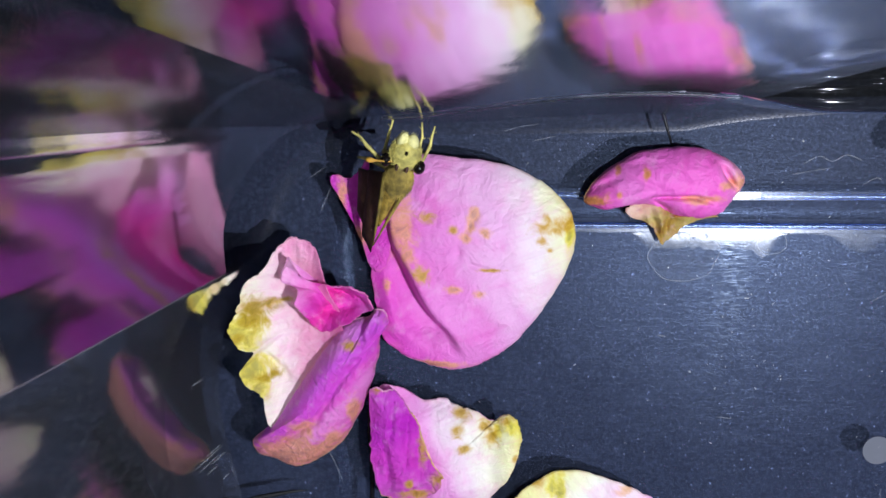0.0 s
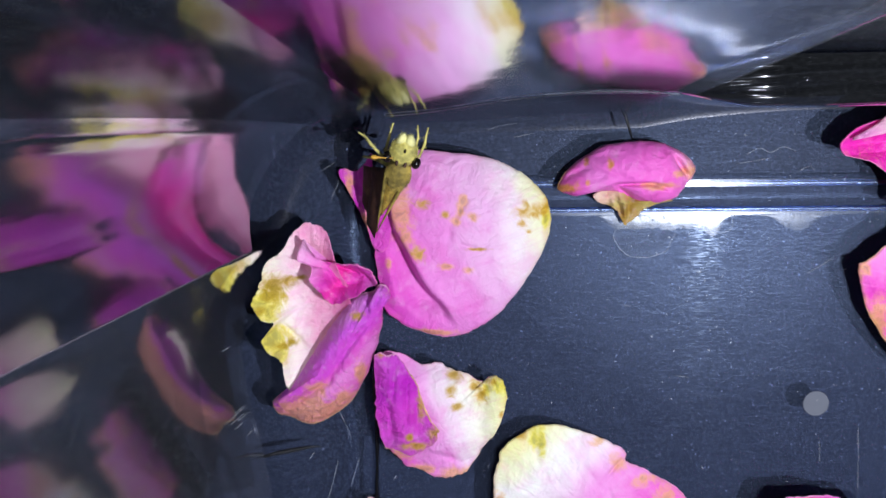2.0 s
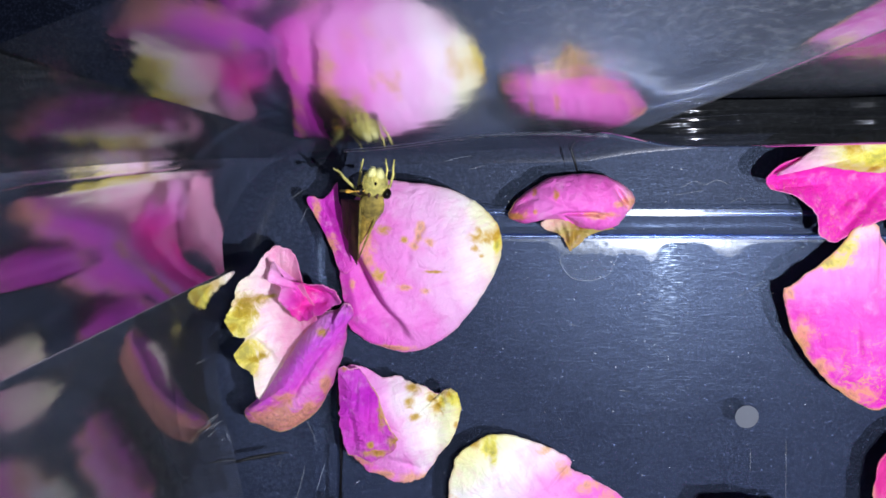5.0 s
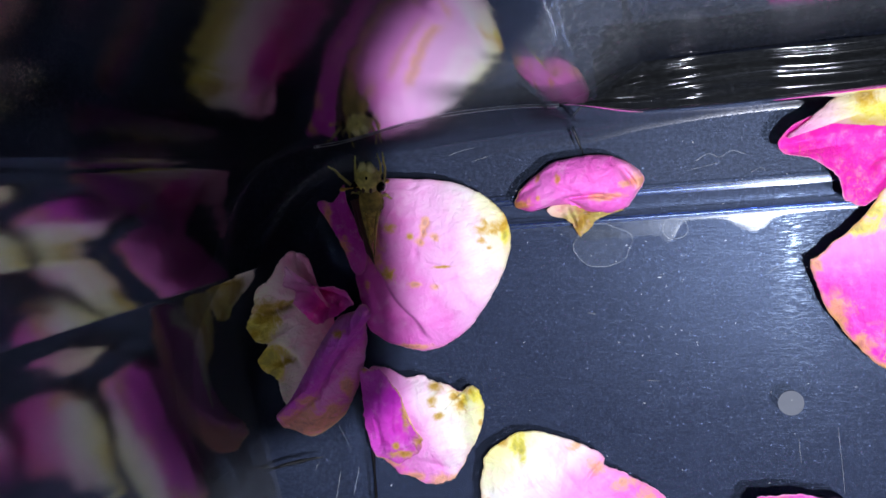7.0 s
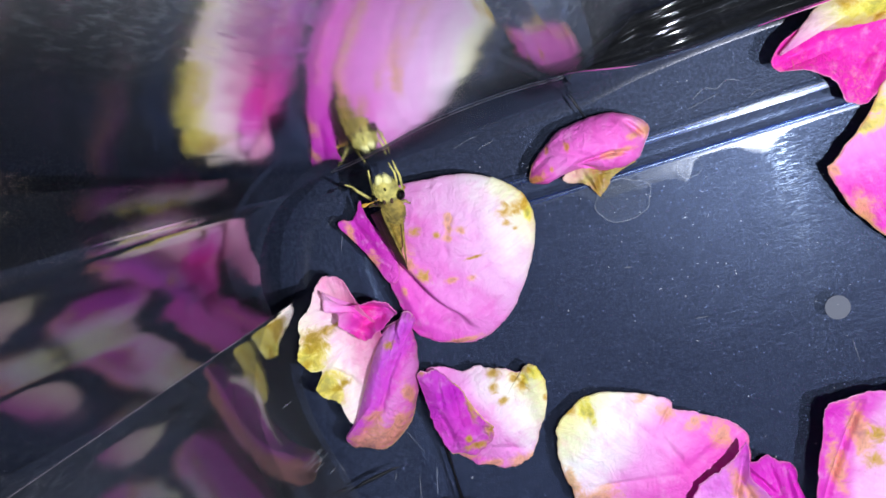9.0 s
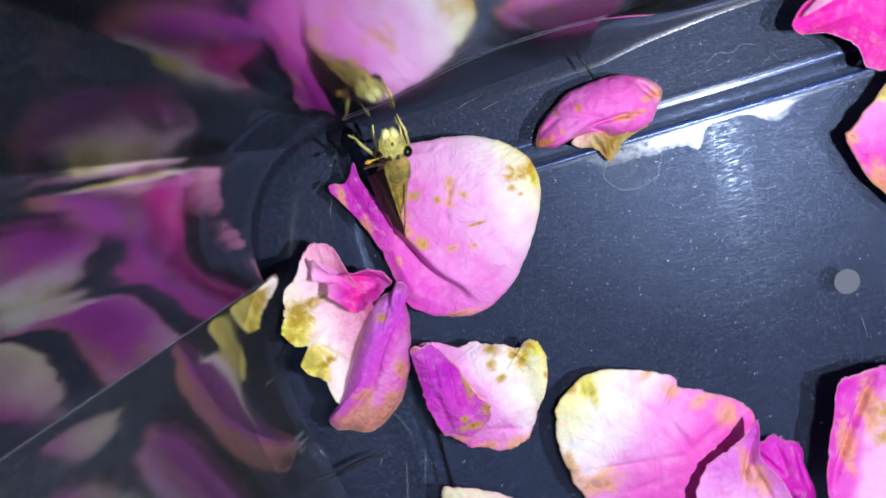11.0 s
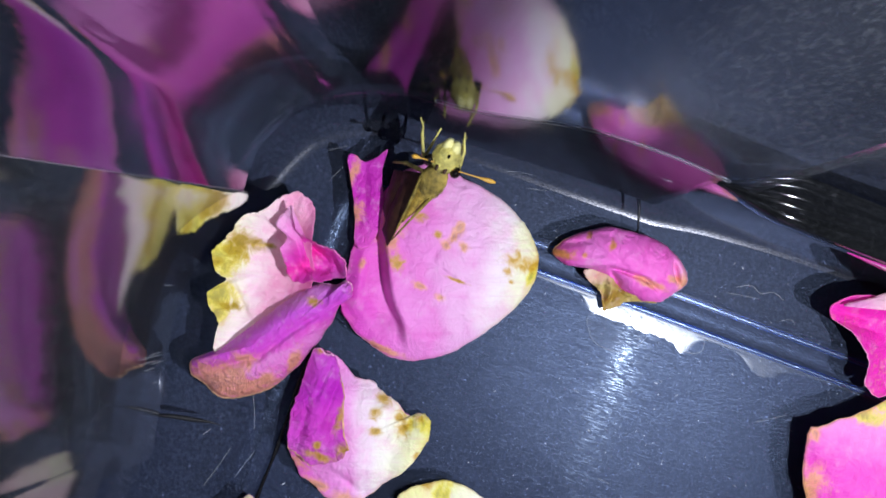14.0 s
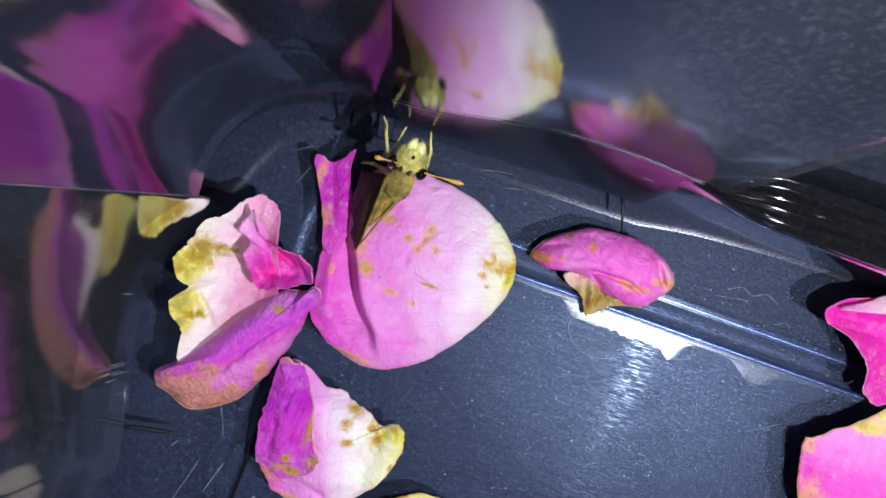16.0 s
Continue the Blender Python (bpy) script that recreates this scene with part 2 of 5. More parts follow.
def plain_material(name, colour, rough=0.5, spread=0.25, scale=600, bump=0.0002, **more):
    n = Nodes(name)
    co = n.add("ShaderNodeTexCoord").outputs["Object"]
    a = n.noise(co, scale, 5, 0.6)
    dark = tuple(c * (1 - spread * 1.6) for c in colour)
    light = tuple(min(1.0, c * (1 + spread)) for c in colour)
    return n.end(n.principled(Base_Color=n.ramp(a, [(0.3, dark), (0.7, light)]), Roughness=rough, Normal=n.bump(a, 0.4, bump), **more))


# the side's extra milk stands in for sheen reflected from the petals
HAZY, SIDE = hazy_plastic("hazy_plastic", 0.012, gloss_amount=0.29, brushed=0.011), hazy_plastic("hazy_side", 0.024, 0.6, 0.24, 0.12, sheen=(0.85, 0.85, 0.95))
DULL = hazy_plastic("hazy_channel", 0.020, 0.14, 0.3)
EDGE = hazy_plastic("polished_edge", 0.004, 3.0, 0.26, 0.8)
CLEAR, TABLE = clear_plastic("clear_sheet"), table_material()
SKIRT = clear_plastic("sheet_foot", amount=3.8, rough=0.05, milk=0.05)
# haze on these sheets brightens dark stretches as well as showing dust
DUSTY_SHEET = clear_plastic("dusty_sheet", amount=2.3, rough=0.05, milk=0.0, dust_haze=0.065, dull_end=0.66)
WEST_SHEET = clear_plastic("west_sheet", amount=2.3, milk=0.0, dust_haze=0.032)
BRIGHT_EDGE = drip_material("bright_edge", 0.7, 0.35)
TURN_SHEET, CORNER_SHEET = clear_plastic("turned_sheet", amount=0.5, rough=0.06, milk=0.0, dust_haze=0.012), clear_plastic("corner_sheet", amount=2.2, rough=0.06, milk=0.0, dust_haze=0.012)
FOOT = clear_plastic("glossy_foot", amount=2.5, rough=0.035, milk=0.0, tint=0.3, cloudy=0.04, dust_haze=0.012)
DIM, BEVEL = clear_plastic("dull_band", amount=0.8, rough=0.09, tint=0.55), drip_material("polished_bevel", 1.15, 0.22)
BEVEL_DULL = drip_material("dull_bevel", 0.38, 0.20)
MILKY = milky_mark("milky_mark", 0.72, (0.17, 0.18, 0.22))
CREASE = milky_mark("whitened_crease", 0.03, (0.5, 0.42, 0.5))
DUST, DIRT = plain_material("white_dust", (0.8, 0.82, 0.86), 0.5), plain_material("dark_dirt", (0.006, 0.006, 0.008), 0.5)
DRIP_HAZE = milky_mark("drip_haze", 0.0, (0.26, 0.30, 0.40))
GAP_SHADE = plain_material("gap_shade", (0.004, 0.004, 0.006), 0.25)
PALE_SCRATCH = milky_mark("pale_scratch", 0.22, (0.7, 0.74, 0.8))


# ---- building helpers ----
def part(name, bm, material, parent=None, label="", smooth=True):
    """Links a bmesh, in centimetres, as one mesh object under its thing."""
    bmesh.ops.scale(bm, vec=(CM, CM, CM), verts=bm.verts)
    mesh = bpy.data.meshes.new(name)
    bm.to_mesh(mesh)
    bm.free()
    mesh.materials.append(material)
    if smooth:
        mesh.shade_smooth()
    ob = new(name, mesh)
    ob.parent = parent
    return tagged(ob, label)


def catmull(points, per, closed=True):
    """A smooth curve through the points."""
    pts = [Vector(p) for p in points]
    out, count = [], len(pts)
    for i in range(count if closed else count - 1):
        if closed:
            a, b, c, d = (pts[(i + k) % count] for k in (-1, 0, 1, 2))
        else:
            a, b, c, d = pts[max(i - 1, 0)], pts[i], pts[i + 1], pts[min(i + 2, count - 1)]
        for k in range(per):
            t = k / per
            out.append(0.5 * (2 * b + (c - a) * t + (2 * a - 5 * b + 4 * c - d) * t * t + (3 * b - a - 3 * c + d) * t ** 3))
    if not closed:
        out.append(pts[-1])
    return out


def smooth01(x, low, high):
    x = min(1.0, max(0.0, (x - low) / (high - low)))
    return x * x * (3 - 2 * x)


def trough(p, a, b, width):
    """1 on the stretch from a to b, falling off beside it and towards its ends."""
    d = b - a
    t = (p - a).dot(d) / d.length_squared
    side = (p - a - d * min(1.0, max(0.0, t))).length
    return math.exp(-(side / width) ** 2) * (0.35 + 0.65 * math.sin(math.pi * min(1.0, max(0.0, t))))


RIM = []  # border of the petal built last


def petal_mesh(border, centre, height, base, tip, rings=22, per=9, ragged=0.03, ripple=0.05, seed=0.0, thick=0.035, marks=(), creases=()):
    """A thin sheet inside a smooth border. height(x, y, s): its height; s is 0 at the centre and 1 on the border."""
    rim = catmull(border, per)
    count = len(rim)
    c = Vector(centre)
    axis = Vector(tip) - Vector(base)
    length = axis.length
    axis /= length
    side = Vector((-axis.y, axis.x))
    for k, p in enumerate(rim):
        way = (p - c).normalized()
        q = Vector((p.x * 3.0, p.y * 3.0, seed * 7.0))
        p += way * ragged * (noise.noise(q) + 0.7 * noise.noise(q * 3.1) + 0.45 * noise.noise(q * 9.0))
    bm = bmesh.new()
    along, edge = bm.loops.layers.uv.new("along"), bm.loops.layers.uv.new("rim")
    info, rows = {}, []
    kinds = ("ochre", "yellow", "orange")
    stains = [bm.verts.layers.float.new(k) for k in kinds]

    def vertex(p, s):
        q = Vector((p.x * 1.6, p.y * 1.6, seed * 5.0 + 2.0))
        z = height(p.x, p.y, s) + ripple * (noise.noise(q) + 0.45 * noise.noise(q * 2.7) + 0.22 * noise.noise(q * 6.0)) * (0.35 + 0.65 * s)
        for a, b, depth, width in creases:
            z -= depth * trough(p, Vector(a), Vector(b), width)
        v = bm.verts.new((p.x, p.y, z))
        for kind, x, y, rx, ry in marks:
            d2 = (((p.x - x) / rx) ** 2 + ((p.y - y) / ry) ** 2) / 2.1
            layer = stains[kinds.index(kind)]
            v[layer] = max(v[layer], math.exp(-d2 * 0.9))
        d = p - Vector(base)
        info[v] = ((d.dot(axis) / length, d.dot(side) / length), (s, 0.0))
        return v

    RIM.clear()
    mid = vertex(c, 0.0)
    for r in range(1, rings + 1):
        s = (r / rings) ** 0.8
        rows.append([vertex(c + (p - c) * s, s) for p in rim])
    RIM.extend(v.co.copy() for v in rows[-1])
    for k in range(count):
        j = (k + 1) % count
        bm.faces.new((mid, rows[0][k], rows[0][j]))
        for r in range(rings - 1):
            bm.faces.new((rows[r][k], rows[r + 1][k], rows[r + 1][j], rows[r][j]))
    for f in bm.faces:
        for loop in f.loops:
            loop[along].uv, loop[edge].uv = info[loop.vert]
    bmesh.ops.recalc_face_normals(bm, faces=bm.faces)
    if mid.normal.z < 0:
        bmesh.ops.reverse_faces(bm, faces=bm.faces)
    bmesh.ops.duplicate(bm, geom=bm.faces[:])
    return thicken(bm, thick)


def thicken(bm, thick):
    bm.normal_update()
    lower = set()
    doubles = [f for f in bm.faces]
    half = len(doubles) // 2
    for f in doubles[half:]:
        f.normal_flip()
        lower.update(f.verts)
    bm.verts.ensure_lookup_table()
    for v in lower:
        v.co.z -= thick
    top = [e for e in bm.edges if e.is_boundary and e.verts[0] not in lower]
    low = [e for e in bm.edges if e.is_boundary and e.verts[0] in lower]
    bmesh.ops.bridge_loops(bm, edges=top + low)
    return bm


def tube(points, radii, sides=10, closed_ends=True):
    """A round rod along the points."""
    bm = bmesh.new()
    add_tube(bm, points, radii, sides)
    return bm


def add_tube(bm, points, radii, sides=10):
    pts = [Vector(p) for p in points]
    rings = []
    for i, p in enumerate(pts):
        way = (pts[min(i + 1, len(pts) - 1)] - pts[max(i - 1, 0)]).normalized()
        a = way.cross(Vector((0.31, 0.87, 0.38))).normalized()
        b = way.cross(a)
        rings.append([bm.verts.new(p + radii[i] * (a * math.cos(k * math.tau / sides) + b * math.sin(k * math.tau / sides))) for k in range(sides)])
    for lower, upper in zip(rings, rings[1:]):
        for k in range(sides):
            bm.faces.new((lower[k], lower[(k + 1) % sides], upper[(k + 1) % sides], upper[k]))
    bm.faces.new(rings[0][::-1])
    bm.faces.new(rings[-1])
    bmesh.ops.recalc_face_normals(bm, faces=bm.faces)


def blob(centre, radii, way=(0, 0, 1), rough=0.0, seed=0.0, cuts=3):
    """A rounded body, its third radius along way."""
    bm = bmesh.new()
    bmesh.ops.create_icosphere(bm, subdivisions=cuts, radius=1.0)
    turn = Vector(way).to_track_quat("Z", "Y").to_matrix()
    for v in bm.verts:
        d = v.co.normalized()
        k = 1 + rough * noise.noise(d * 4 + Vector((seed, 0, 0)))
        v.co = Vector(centre) + turn @ Vector((d.x * radii[0] * k, d.y * radii[1] * k, d.z * radii[2] * k))
    return bm


# ---- table and tray ----
def build_table():
    bm = bmesh.new()
    bmesh.ops.create_grid(bm, x_segments=8, y_segments=8, size=60)
    low = bmesh.ops.extrude_face_region(bm, geom=bm.faces[:])
    bmesh.ops.translate(bm, vec=(0, 0, -3), verts=[v for v in low["geom"] if isinstance(v, bmesh.types.BMVert)])
    bmesh.ops.recalc_face_normals(bm, faces=bm.faces)
    bmesh.ops.translate(bm, vec=(4, -6, -0.78), verts=bm.verts)
    ob = part("table_top", bm, TABLE, smooth=False)
    tagged(ob, "dark slate-grey matt table top under the tray", "table", kind="structure")
    for x in (-50, 58):
        for y in (-60, 48):
            bm = bmesh.new()
            add_tube(bm, [(x, y, -3.7), (x, y, -40), (x, y, -74)], [2.4, 2.2, 1.8], 12)
            part("leg", bm, TABLE, ob)


def build_room():
    """Plain walls, floor and ceiling that close the dim room."""
    paint = plain_material("grey_paint", (0.30, 0.30, 0.32), 0.8, 0.08, 8)
    boards = plain_material("dark_floor", (0.12, 0.09, 0.07), 0.6, 0.2, 6)

    def slab(name, low, high, material, label):
        bm = bmesh.new()
        bmesh.ops.create_cube(bm, size=1.0)
        bmesh.ops.scale(bm, vec=[h - l for l, h in zip(low, high)], verts=bm.verts)
        bmesh.ops.translate(bm, vec=[(h + l) / 2 for l, h in zip(low, high)], verts=bm.verts)
        tagged(part(name, bm, material, None, label, smooth=False), label, "room", kind="structure")

    slab("floor", (-160, -170, -84), (170, 160, -74), boards, "dark plain floor of the room")
    slab("ceiling", (-160, -170, 166), (170, 160, 176), paint, "plain grey ceiling")
    slab("wall_north", (-160, 160, -74), (170, 170, 166), paint, "plain grey wall")
    slab("wall_south", (-160, -180, -74), (170, -170, 166), paint, "plain grey wall")
    slab("wall_west", (-170, -170, -74), (-160, 160, 166), paint, "plain grey wall")
    slab("wall_east", (170, -170, -74), (180, 160, 166), paint, "plain grey wall")


# Plan of the side's foot: stretches that meet at upright creases.
BAYS = [
    [(3.2, -0.98), (1.8, -1.02), (0.3, -1.04), (-1.2, -1.08), (-2.2, -1.3), (-3.05, -1.95), (-3.55, -3.05)],
    [(-3.55, -3.05), (-4.2, -3.75), (-4.55, -4.6), (-4.6, -5.5), (-4.5, -6.3), (-4.1, -7.1)],
    [(-4.1, -7.1), (-4.15, -8.2), (-4.15, -10.0), (-3.7, -12.0), (-2.2, -13.2), (3.0, -13.6)],
    [(3.0, -13.6), (8.0, -13.6), (12.0, -13.2), (13.6, -12.0), (14.0, -7.0)],
    [(14.0, -7.0), (13.8, -3.0), (12.5, -1.2), (9.5, -0.75), (6.5, -0.68), (4.4, -0.8), (3.2, -0.98)],
]
# The tall sheet, carried down to the floor's level: stretches of stations that meet at upright creases.
# A station: its place, the way in which the sheet leans outward, its lean, and how that lean changes with height.
SEAM = (-3.08, -3.13, -0.992, -0.124, 0.207, 0.0)


def sheet_north(x):
    """The long side: nearly straight, leaning less towards its ends."""
    u = min(2.0, max(-2.2, x - 1.0))
    lean = 0.133 + 0.0034 * u - 0.0054 * u * u
    return (x, -0.6316 + 0.0791 * u - 0.0226 * u * u - 0.0078 * u ** 3 - 4.0 * lean, 0.0, 1.0, lean, 0.0)


def sheet_corner(u):
    """The rounded corner, u along its chord."""
    out = 0.380 - 0.0115 * u - 0.2396 * u * u + 0.009 * u ** 3
    return (-2.7 - 0.4986 * u - 0.8668 * out, -2.3 - 0.8668 * u + 0.4986 * out, -0.8668, 0.4986, 0.1524 - 0.002 * u + 0.0082 * u * u, -0.0037)


def eased(stations, turns):
    """The stations with sudden turns between them smoothed out; the ends stay."""
    for _ in range(turns):
        stations = [stations[0]] + [tuple((a + 2 * b + c) / 4 for a, b, c in zip(*three)) for three in zip(stations, stations[1:], stations[2:])] + [stations[-1]]
    return stations


def between(a, b, k):
    return tuple(p + (q - p) * k for p, q in zip(a, b))


NORTH_END, CORNER_START = sheet_north(-1.15), sheet_corner(-1.2)
SHEET = [
    [sheet_north(3.3 - 0.35 * k) for k in range(13)] + [NORTH_END],
    eased([NORTH_END] + [between(NORTH_END, CORNER_START, k / 4) for k in (1, 2, 3)] + [sheet_corner(-1.2 + 0.2 * k) for k in range(11)] + [SEAM], 2),
    [SEAM] + eased([(-3.3, -3.4, -0.95, 0.15, 0.207, 0.0), (-3.62, -3.8, -0.90, 0.33, 0.207, 0.0), (-3.86, -4.2, -0.93, 0.30, 0.207, 0.0), (-4.0, -4.6, -0.964, 0.264, 0.207, 0.0), (-4.07, -5.05, -0.99, 0.12, 0.207, 0.0), (-4.08, -5.5, -1.0, -0.01, 0.207, 0.0), (-4.05, -5.9, -0.99, -0.1, 0.207, 0.0), (-3.98, -6.3, -0.983, -0.184, 0.207, 0.0),
     (-3.88, -6.7, -0.982, -0.185, 0.207, 0.0), (-3.78, -7.1, -0.982, -0.186, 0.207, 0.0), (-3.67, -7.7, -0.99, -0.12, 0.207, 0.0), (-3.62, -8.2, -0.995, -0.06, 0.207, 0.0)], 2)
    + [(-3.6, -10.0, -0.99, -0.1, 0.2, 0.0), (-3.1, -12.0, -0.8, -0.6, 0.16, 0.0), (-1.8, -12.9, -0.3, -0.95, 0.16, 0.0), (3.0, -13.2, 0.0, -1.0, 0.16, 0.0)],
    [(3.0, -13.2, 0.0, -1.0, 0.16, 0.0), (8.0, -13.2, 0.0, -1.0, 0.16, 0.0), (12.0, -12.8, 0.5, -0.87, 0.16, 0.0), (13.2, -11.6, 0.87, -0.5, 0.16, 0.0), (13.6, -7.0, 1.0, 0.0, 0.16, 0.0)],
    [(13.6, -7.0, 1.0, 0.0, 0.16, 0.0), (13.4, -3.0, 0.95, 0.3, 0.16, 0.0), (12.2, -1.5, 0.6, 0.8, 0.15, 0.0), (9.5, -0.45, 0.1, 0.99, 0.125, 0.0), (6.5, -0.44, 0.0, 1.0, 0.118, 0.0), (4.6, -0.46, 0.0, 1.0, 0.118, 0.0), (4.25, -0.56, -0.04, 1.0, 0.118, 0.0), (3.95, -0.76, -0.06, 1.0, 0.118, 0.0), (3.65, -0.98, -0.04, 1.0, 0.118, 0.0), sheet_north(3.3)],
]
FILLET, DRAFT, LIP = 0.42, 9.0, 1.5
CHANNEL = -0.10


def wall_plan(bays):
    plan = []
    for bay in bays:
        plan += catmull(bay, 10, closed=False)[:-1]
    return plan


def outward(plan, mid):
    """The outward way at each point of the closed plan."""
    ways = []
    for k, p in enumerate(plan):
        d = plan[(k + 1) % len(plan)] - plan[k - 1]
        w = Vector((d.y, -d.x)).normalized()
        ways.append(w if w.dot(p - mid) > 0 else -w)
    return ways


def face_inward(bm, mid):
    """Turns the faces of a wall so that they look at the middle of the tray."""
    bmesh.ops.recalc_face_normals(bm, faces=bm.faces)
    bm.normal_update()
    score = sum(f.normal.dot(Vector((mid[0], mid[1], 5.0)) - f.calc_center_median()) for f in bm.faces)
    if score < 0:
        bmesh.ops.reverse_faces(bm, faces=bm.faces)


def sweep(plan, ways, profile):
    """A band round the plan; profile: rows of outward offset and height."""
    bm = bmesh.new()
    rows = [[bm.verts.new((p.x + w.x * o, p.y + w.y * o, z)) for p, w in zip(plan, ways)] for o, z in profile]
    for lower, upper in zip(rows, rows[1:]):
        for k in range(len(plan)):
            j = (k + 1) % len(plan)
            bm.faces.new((lower[k], lower[j], upper[j], upper[k]))
    return bm, rows


def build_tray():
    tray = tagged(new("tray"), "hazy clear plastic tray with low rounded sides, finely scratched", "tray")
    plan = wall_plan(BAYS)
    ways = outward(plan, Vector((4.0, -7.0)))
    slant = radians(DRAFT)
    foot = -FILLET * 0.85
    profile = []
    for k in range(9):
        a = (math.pi / 2 - slant) * k / 8
        profile.append((foot + FILLET * math.sin(a), CHANNEL + FILLET * (1 - math.cos(a))))
    o, z = profile[-1]
    for k in range(1, 6):
        h = (LIP - z) * k / 5
        profile.append((o + h * math.tan(slant), z + h))
    o, z = profile[-1]
    profile += [(o + 0.03, z + 0.06), (o + 0.08, z + 0.08), (o + 0.14, z + 0.05), (o + 0.15, z - 0.06)]
    bm, rows = sweep(plan, ways, profile)
    face_inward(bm, (4.0, -7.0))
    part("side_wall", bm, SIDE, tray, "low hazy plastic side with a rounded foot")

    # channel floor round the raised panel
    bm = bmesh.new()
    bm.faces.new([bm.verts.new((p.x + w.x * foot, p.y + w.y * foot, CHANNEL)) for p, w in zip(plan, ways)])
    if next(iter(bm.faces)).normal.z < 0:
        bmesh.ops.reverse_faces(bm, faces=bm.faces)
    part("channel_floor", bm, DULL, tray, "hazy plastic channel round the raised panel", smooth=False)

    # raised panel with a groove and a rounded step
    x0, x1, y0, y1, r = -1.62, 12.0, -12.0, -2.82, 0.35
    loop = []
    for cx, cy, a0 in ((x1 - r, y1 - r, 0), (x0 + r, y1 - r, 90), (x0 + r, y0 + r, 180), (x1 - r, y0 + r, 270)):
        loop += [Vector((cx + r * math.cos(radians(a0 + 10 * k)), cy + r * math.sin(radians(a0 + 10 * k)))) for k in range(10)]
    ways = outward(loop, Vector(((x0 + x1) / 2, (y0 + y1) / 2)))
    steps = [(0.60, CHANNEL + 0.004), (0.52, CHANNEL + 0.02), (0.46, CHANNEL + 0.022), (0.40, CHANNEL + 0.008), (0.33, CHANNEL - 0.02), (0.20, CHANNEL - 0.028), (0.10, CHANNEL - 0.01), (0.05, -0.05), (0.025, -0.012), (0.008, -0.002), (-0.02, 0.0)]
    bm, rows = sweep(loop, ways, steps)
    bm.faces.new(rows[-1])
    bmesh.ops.recalc_face_normals(bm, faces=bm.faces)
    panel = part("raised_panel", bm, HAZY, tray, "raised hazy plastic floor panel, finely scratched")

    for out, z, r in ((0.012, -0.040, 0.046), (0.47, CHANNEL - 0.014, 0.052)):
        line = [(p.x + w.x * out, p.y + w.y * out, z) for p, w in list(zip(loop, ways))[5:15]]
        part("ridge", tube(line, [r] * len(line), 12), EDGE, tray, "rounded moulded ridge that catches the light")

    # moulded disc mark on the panel, dried drips and scratches
    def patch(name, cx, cy, rx, ry, z, material, label, wobble=0.0, seed=0.0):
        bm = bmesh.new()
        ring = []
        for k in range(48):
            a = math.tau * k / 48
            q = 1 + wobble * noise.noise(Vector((math.cos(a) * 1.5, math.sin(a) * 1.5, seed)))
            ring.append(bm.verts.new((cx + rx * q * math.cos(a), cy + ry * q * math.sin(a), z)))
        bm.faces.new(ring)
        side = bmesh.ops.extrude_face_region(bm, geom=bm.faces[:])
        bmesh.ops.translate(bm, vec=(0, 0, 0.004), verts=[v for v in side["geom"] if isinstance(v, bmesh.types.BMVert)])
        bmesh.ops.recalc_face_normals(bm, faces=bm.faces)
        part(name, bm, material, panel, label, smooth=False)

    patch("disc_mark", 6.5, -6.44, 0.235, 0.235, 0.004, MILKY, "milky round mark moulded on the panel")
    # polished bevels along the far edge of the panel and of its groove
    def bevel(inner, outer, z, drop, ragged, material):
        bm = bmesh.new()
        rows = []
        for k in range(61):
            x = -1.35 + 13.0 * k / 60
            y = inner - ragged * (0.05 * noise.noise(Vector((x * 1.7, 0, 0))) + 0.03 * noise.noise(Vector((x * 6.0, 3, 0))))
            rows.append([bm.verts.new((x, y + (outer - y) * v, z - drop * v * v)) for v in (0.0, 0.25, 0.5, 0.75, 1.0)])
        for one, two in zip(rows, rows[1:]):
            for k in range(4):
                bm.faces.new((one[k], two[k], two[k + 1], one[k + 1]))
        bmesh.ops.recalc_face_normals(bm, faces=bm.faces)
        if sum(f.normal.z for f in bm.faces) < 0:
            bmesh.ops.reverse_faces(bm, faces=bm.faces)
        part("bevel", bm, material, panel, "smooth bevel that mirrors the lamp")

    bevel(-2.90, -2.825, 0.006, 0.0055, 0.3, BEVEL)
    bevel(-2.40, -2.27, CHANNEL + 0.044, 0.0035, 0.2, BEVEL_DULL)
    # a clear film of dried water along the edge, its near side scalloped
    bm = bmesh.new()
    rows = []
    for k in range(121):
        x = 2.35 + 4.5 * k / 120
        wide = 0.25 * smooth01(x, 2.35, 2.8) * (1 - 0.93 * smooth01(x, 4.45, 4.75)) + 0.30 * math.exp(-((x - 6.0) / 0.35) ** 2) + 0.16 * math.exp(-((x - 4.55) / 0.2) ** 2)
        wide *= 1 + 0.22 * noise.noise(Vector((x * 3.1, 0, 0))) + 0.14 * noise.noise(Vector((x * 11.0, 3, 0)))
        rows.append([bm.verts.new((x, -2.905 - wide * v, 0.0065 + 0.003 * math.sin(math.pi * v))) for v in (0.0, 0.25, 0.5, 0.75, 1.0)])
    for one, two in zip(rows, rows[1:]):
        for k in range(4):
            bm.faces.new((one[k], one[k + 1], two[k + 1], two[k]))
    bmesh.ops.recalc_face_normals(bm, faces=bm.faces)
    if sum(f.normal.z for f in bm.faces) < 0:
        bmesh.ops.reverse_faces(bm, faces=bm.faces)
    part("wet_film", bm, BEVEL, panel, "clear dried film along the ridge")
    patch("dried_drip", 3.24, -3.30, 0.50, 0.37, 0.003, DRIP_HAZE, "faint milky dried drip", 0.16, 2.0)
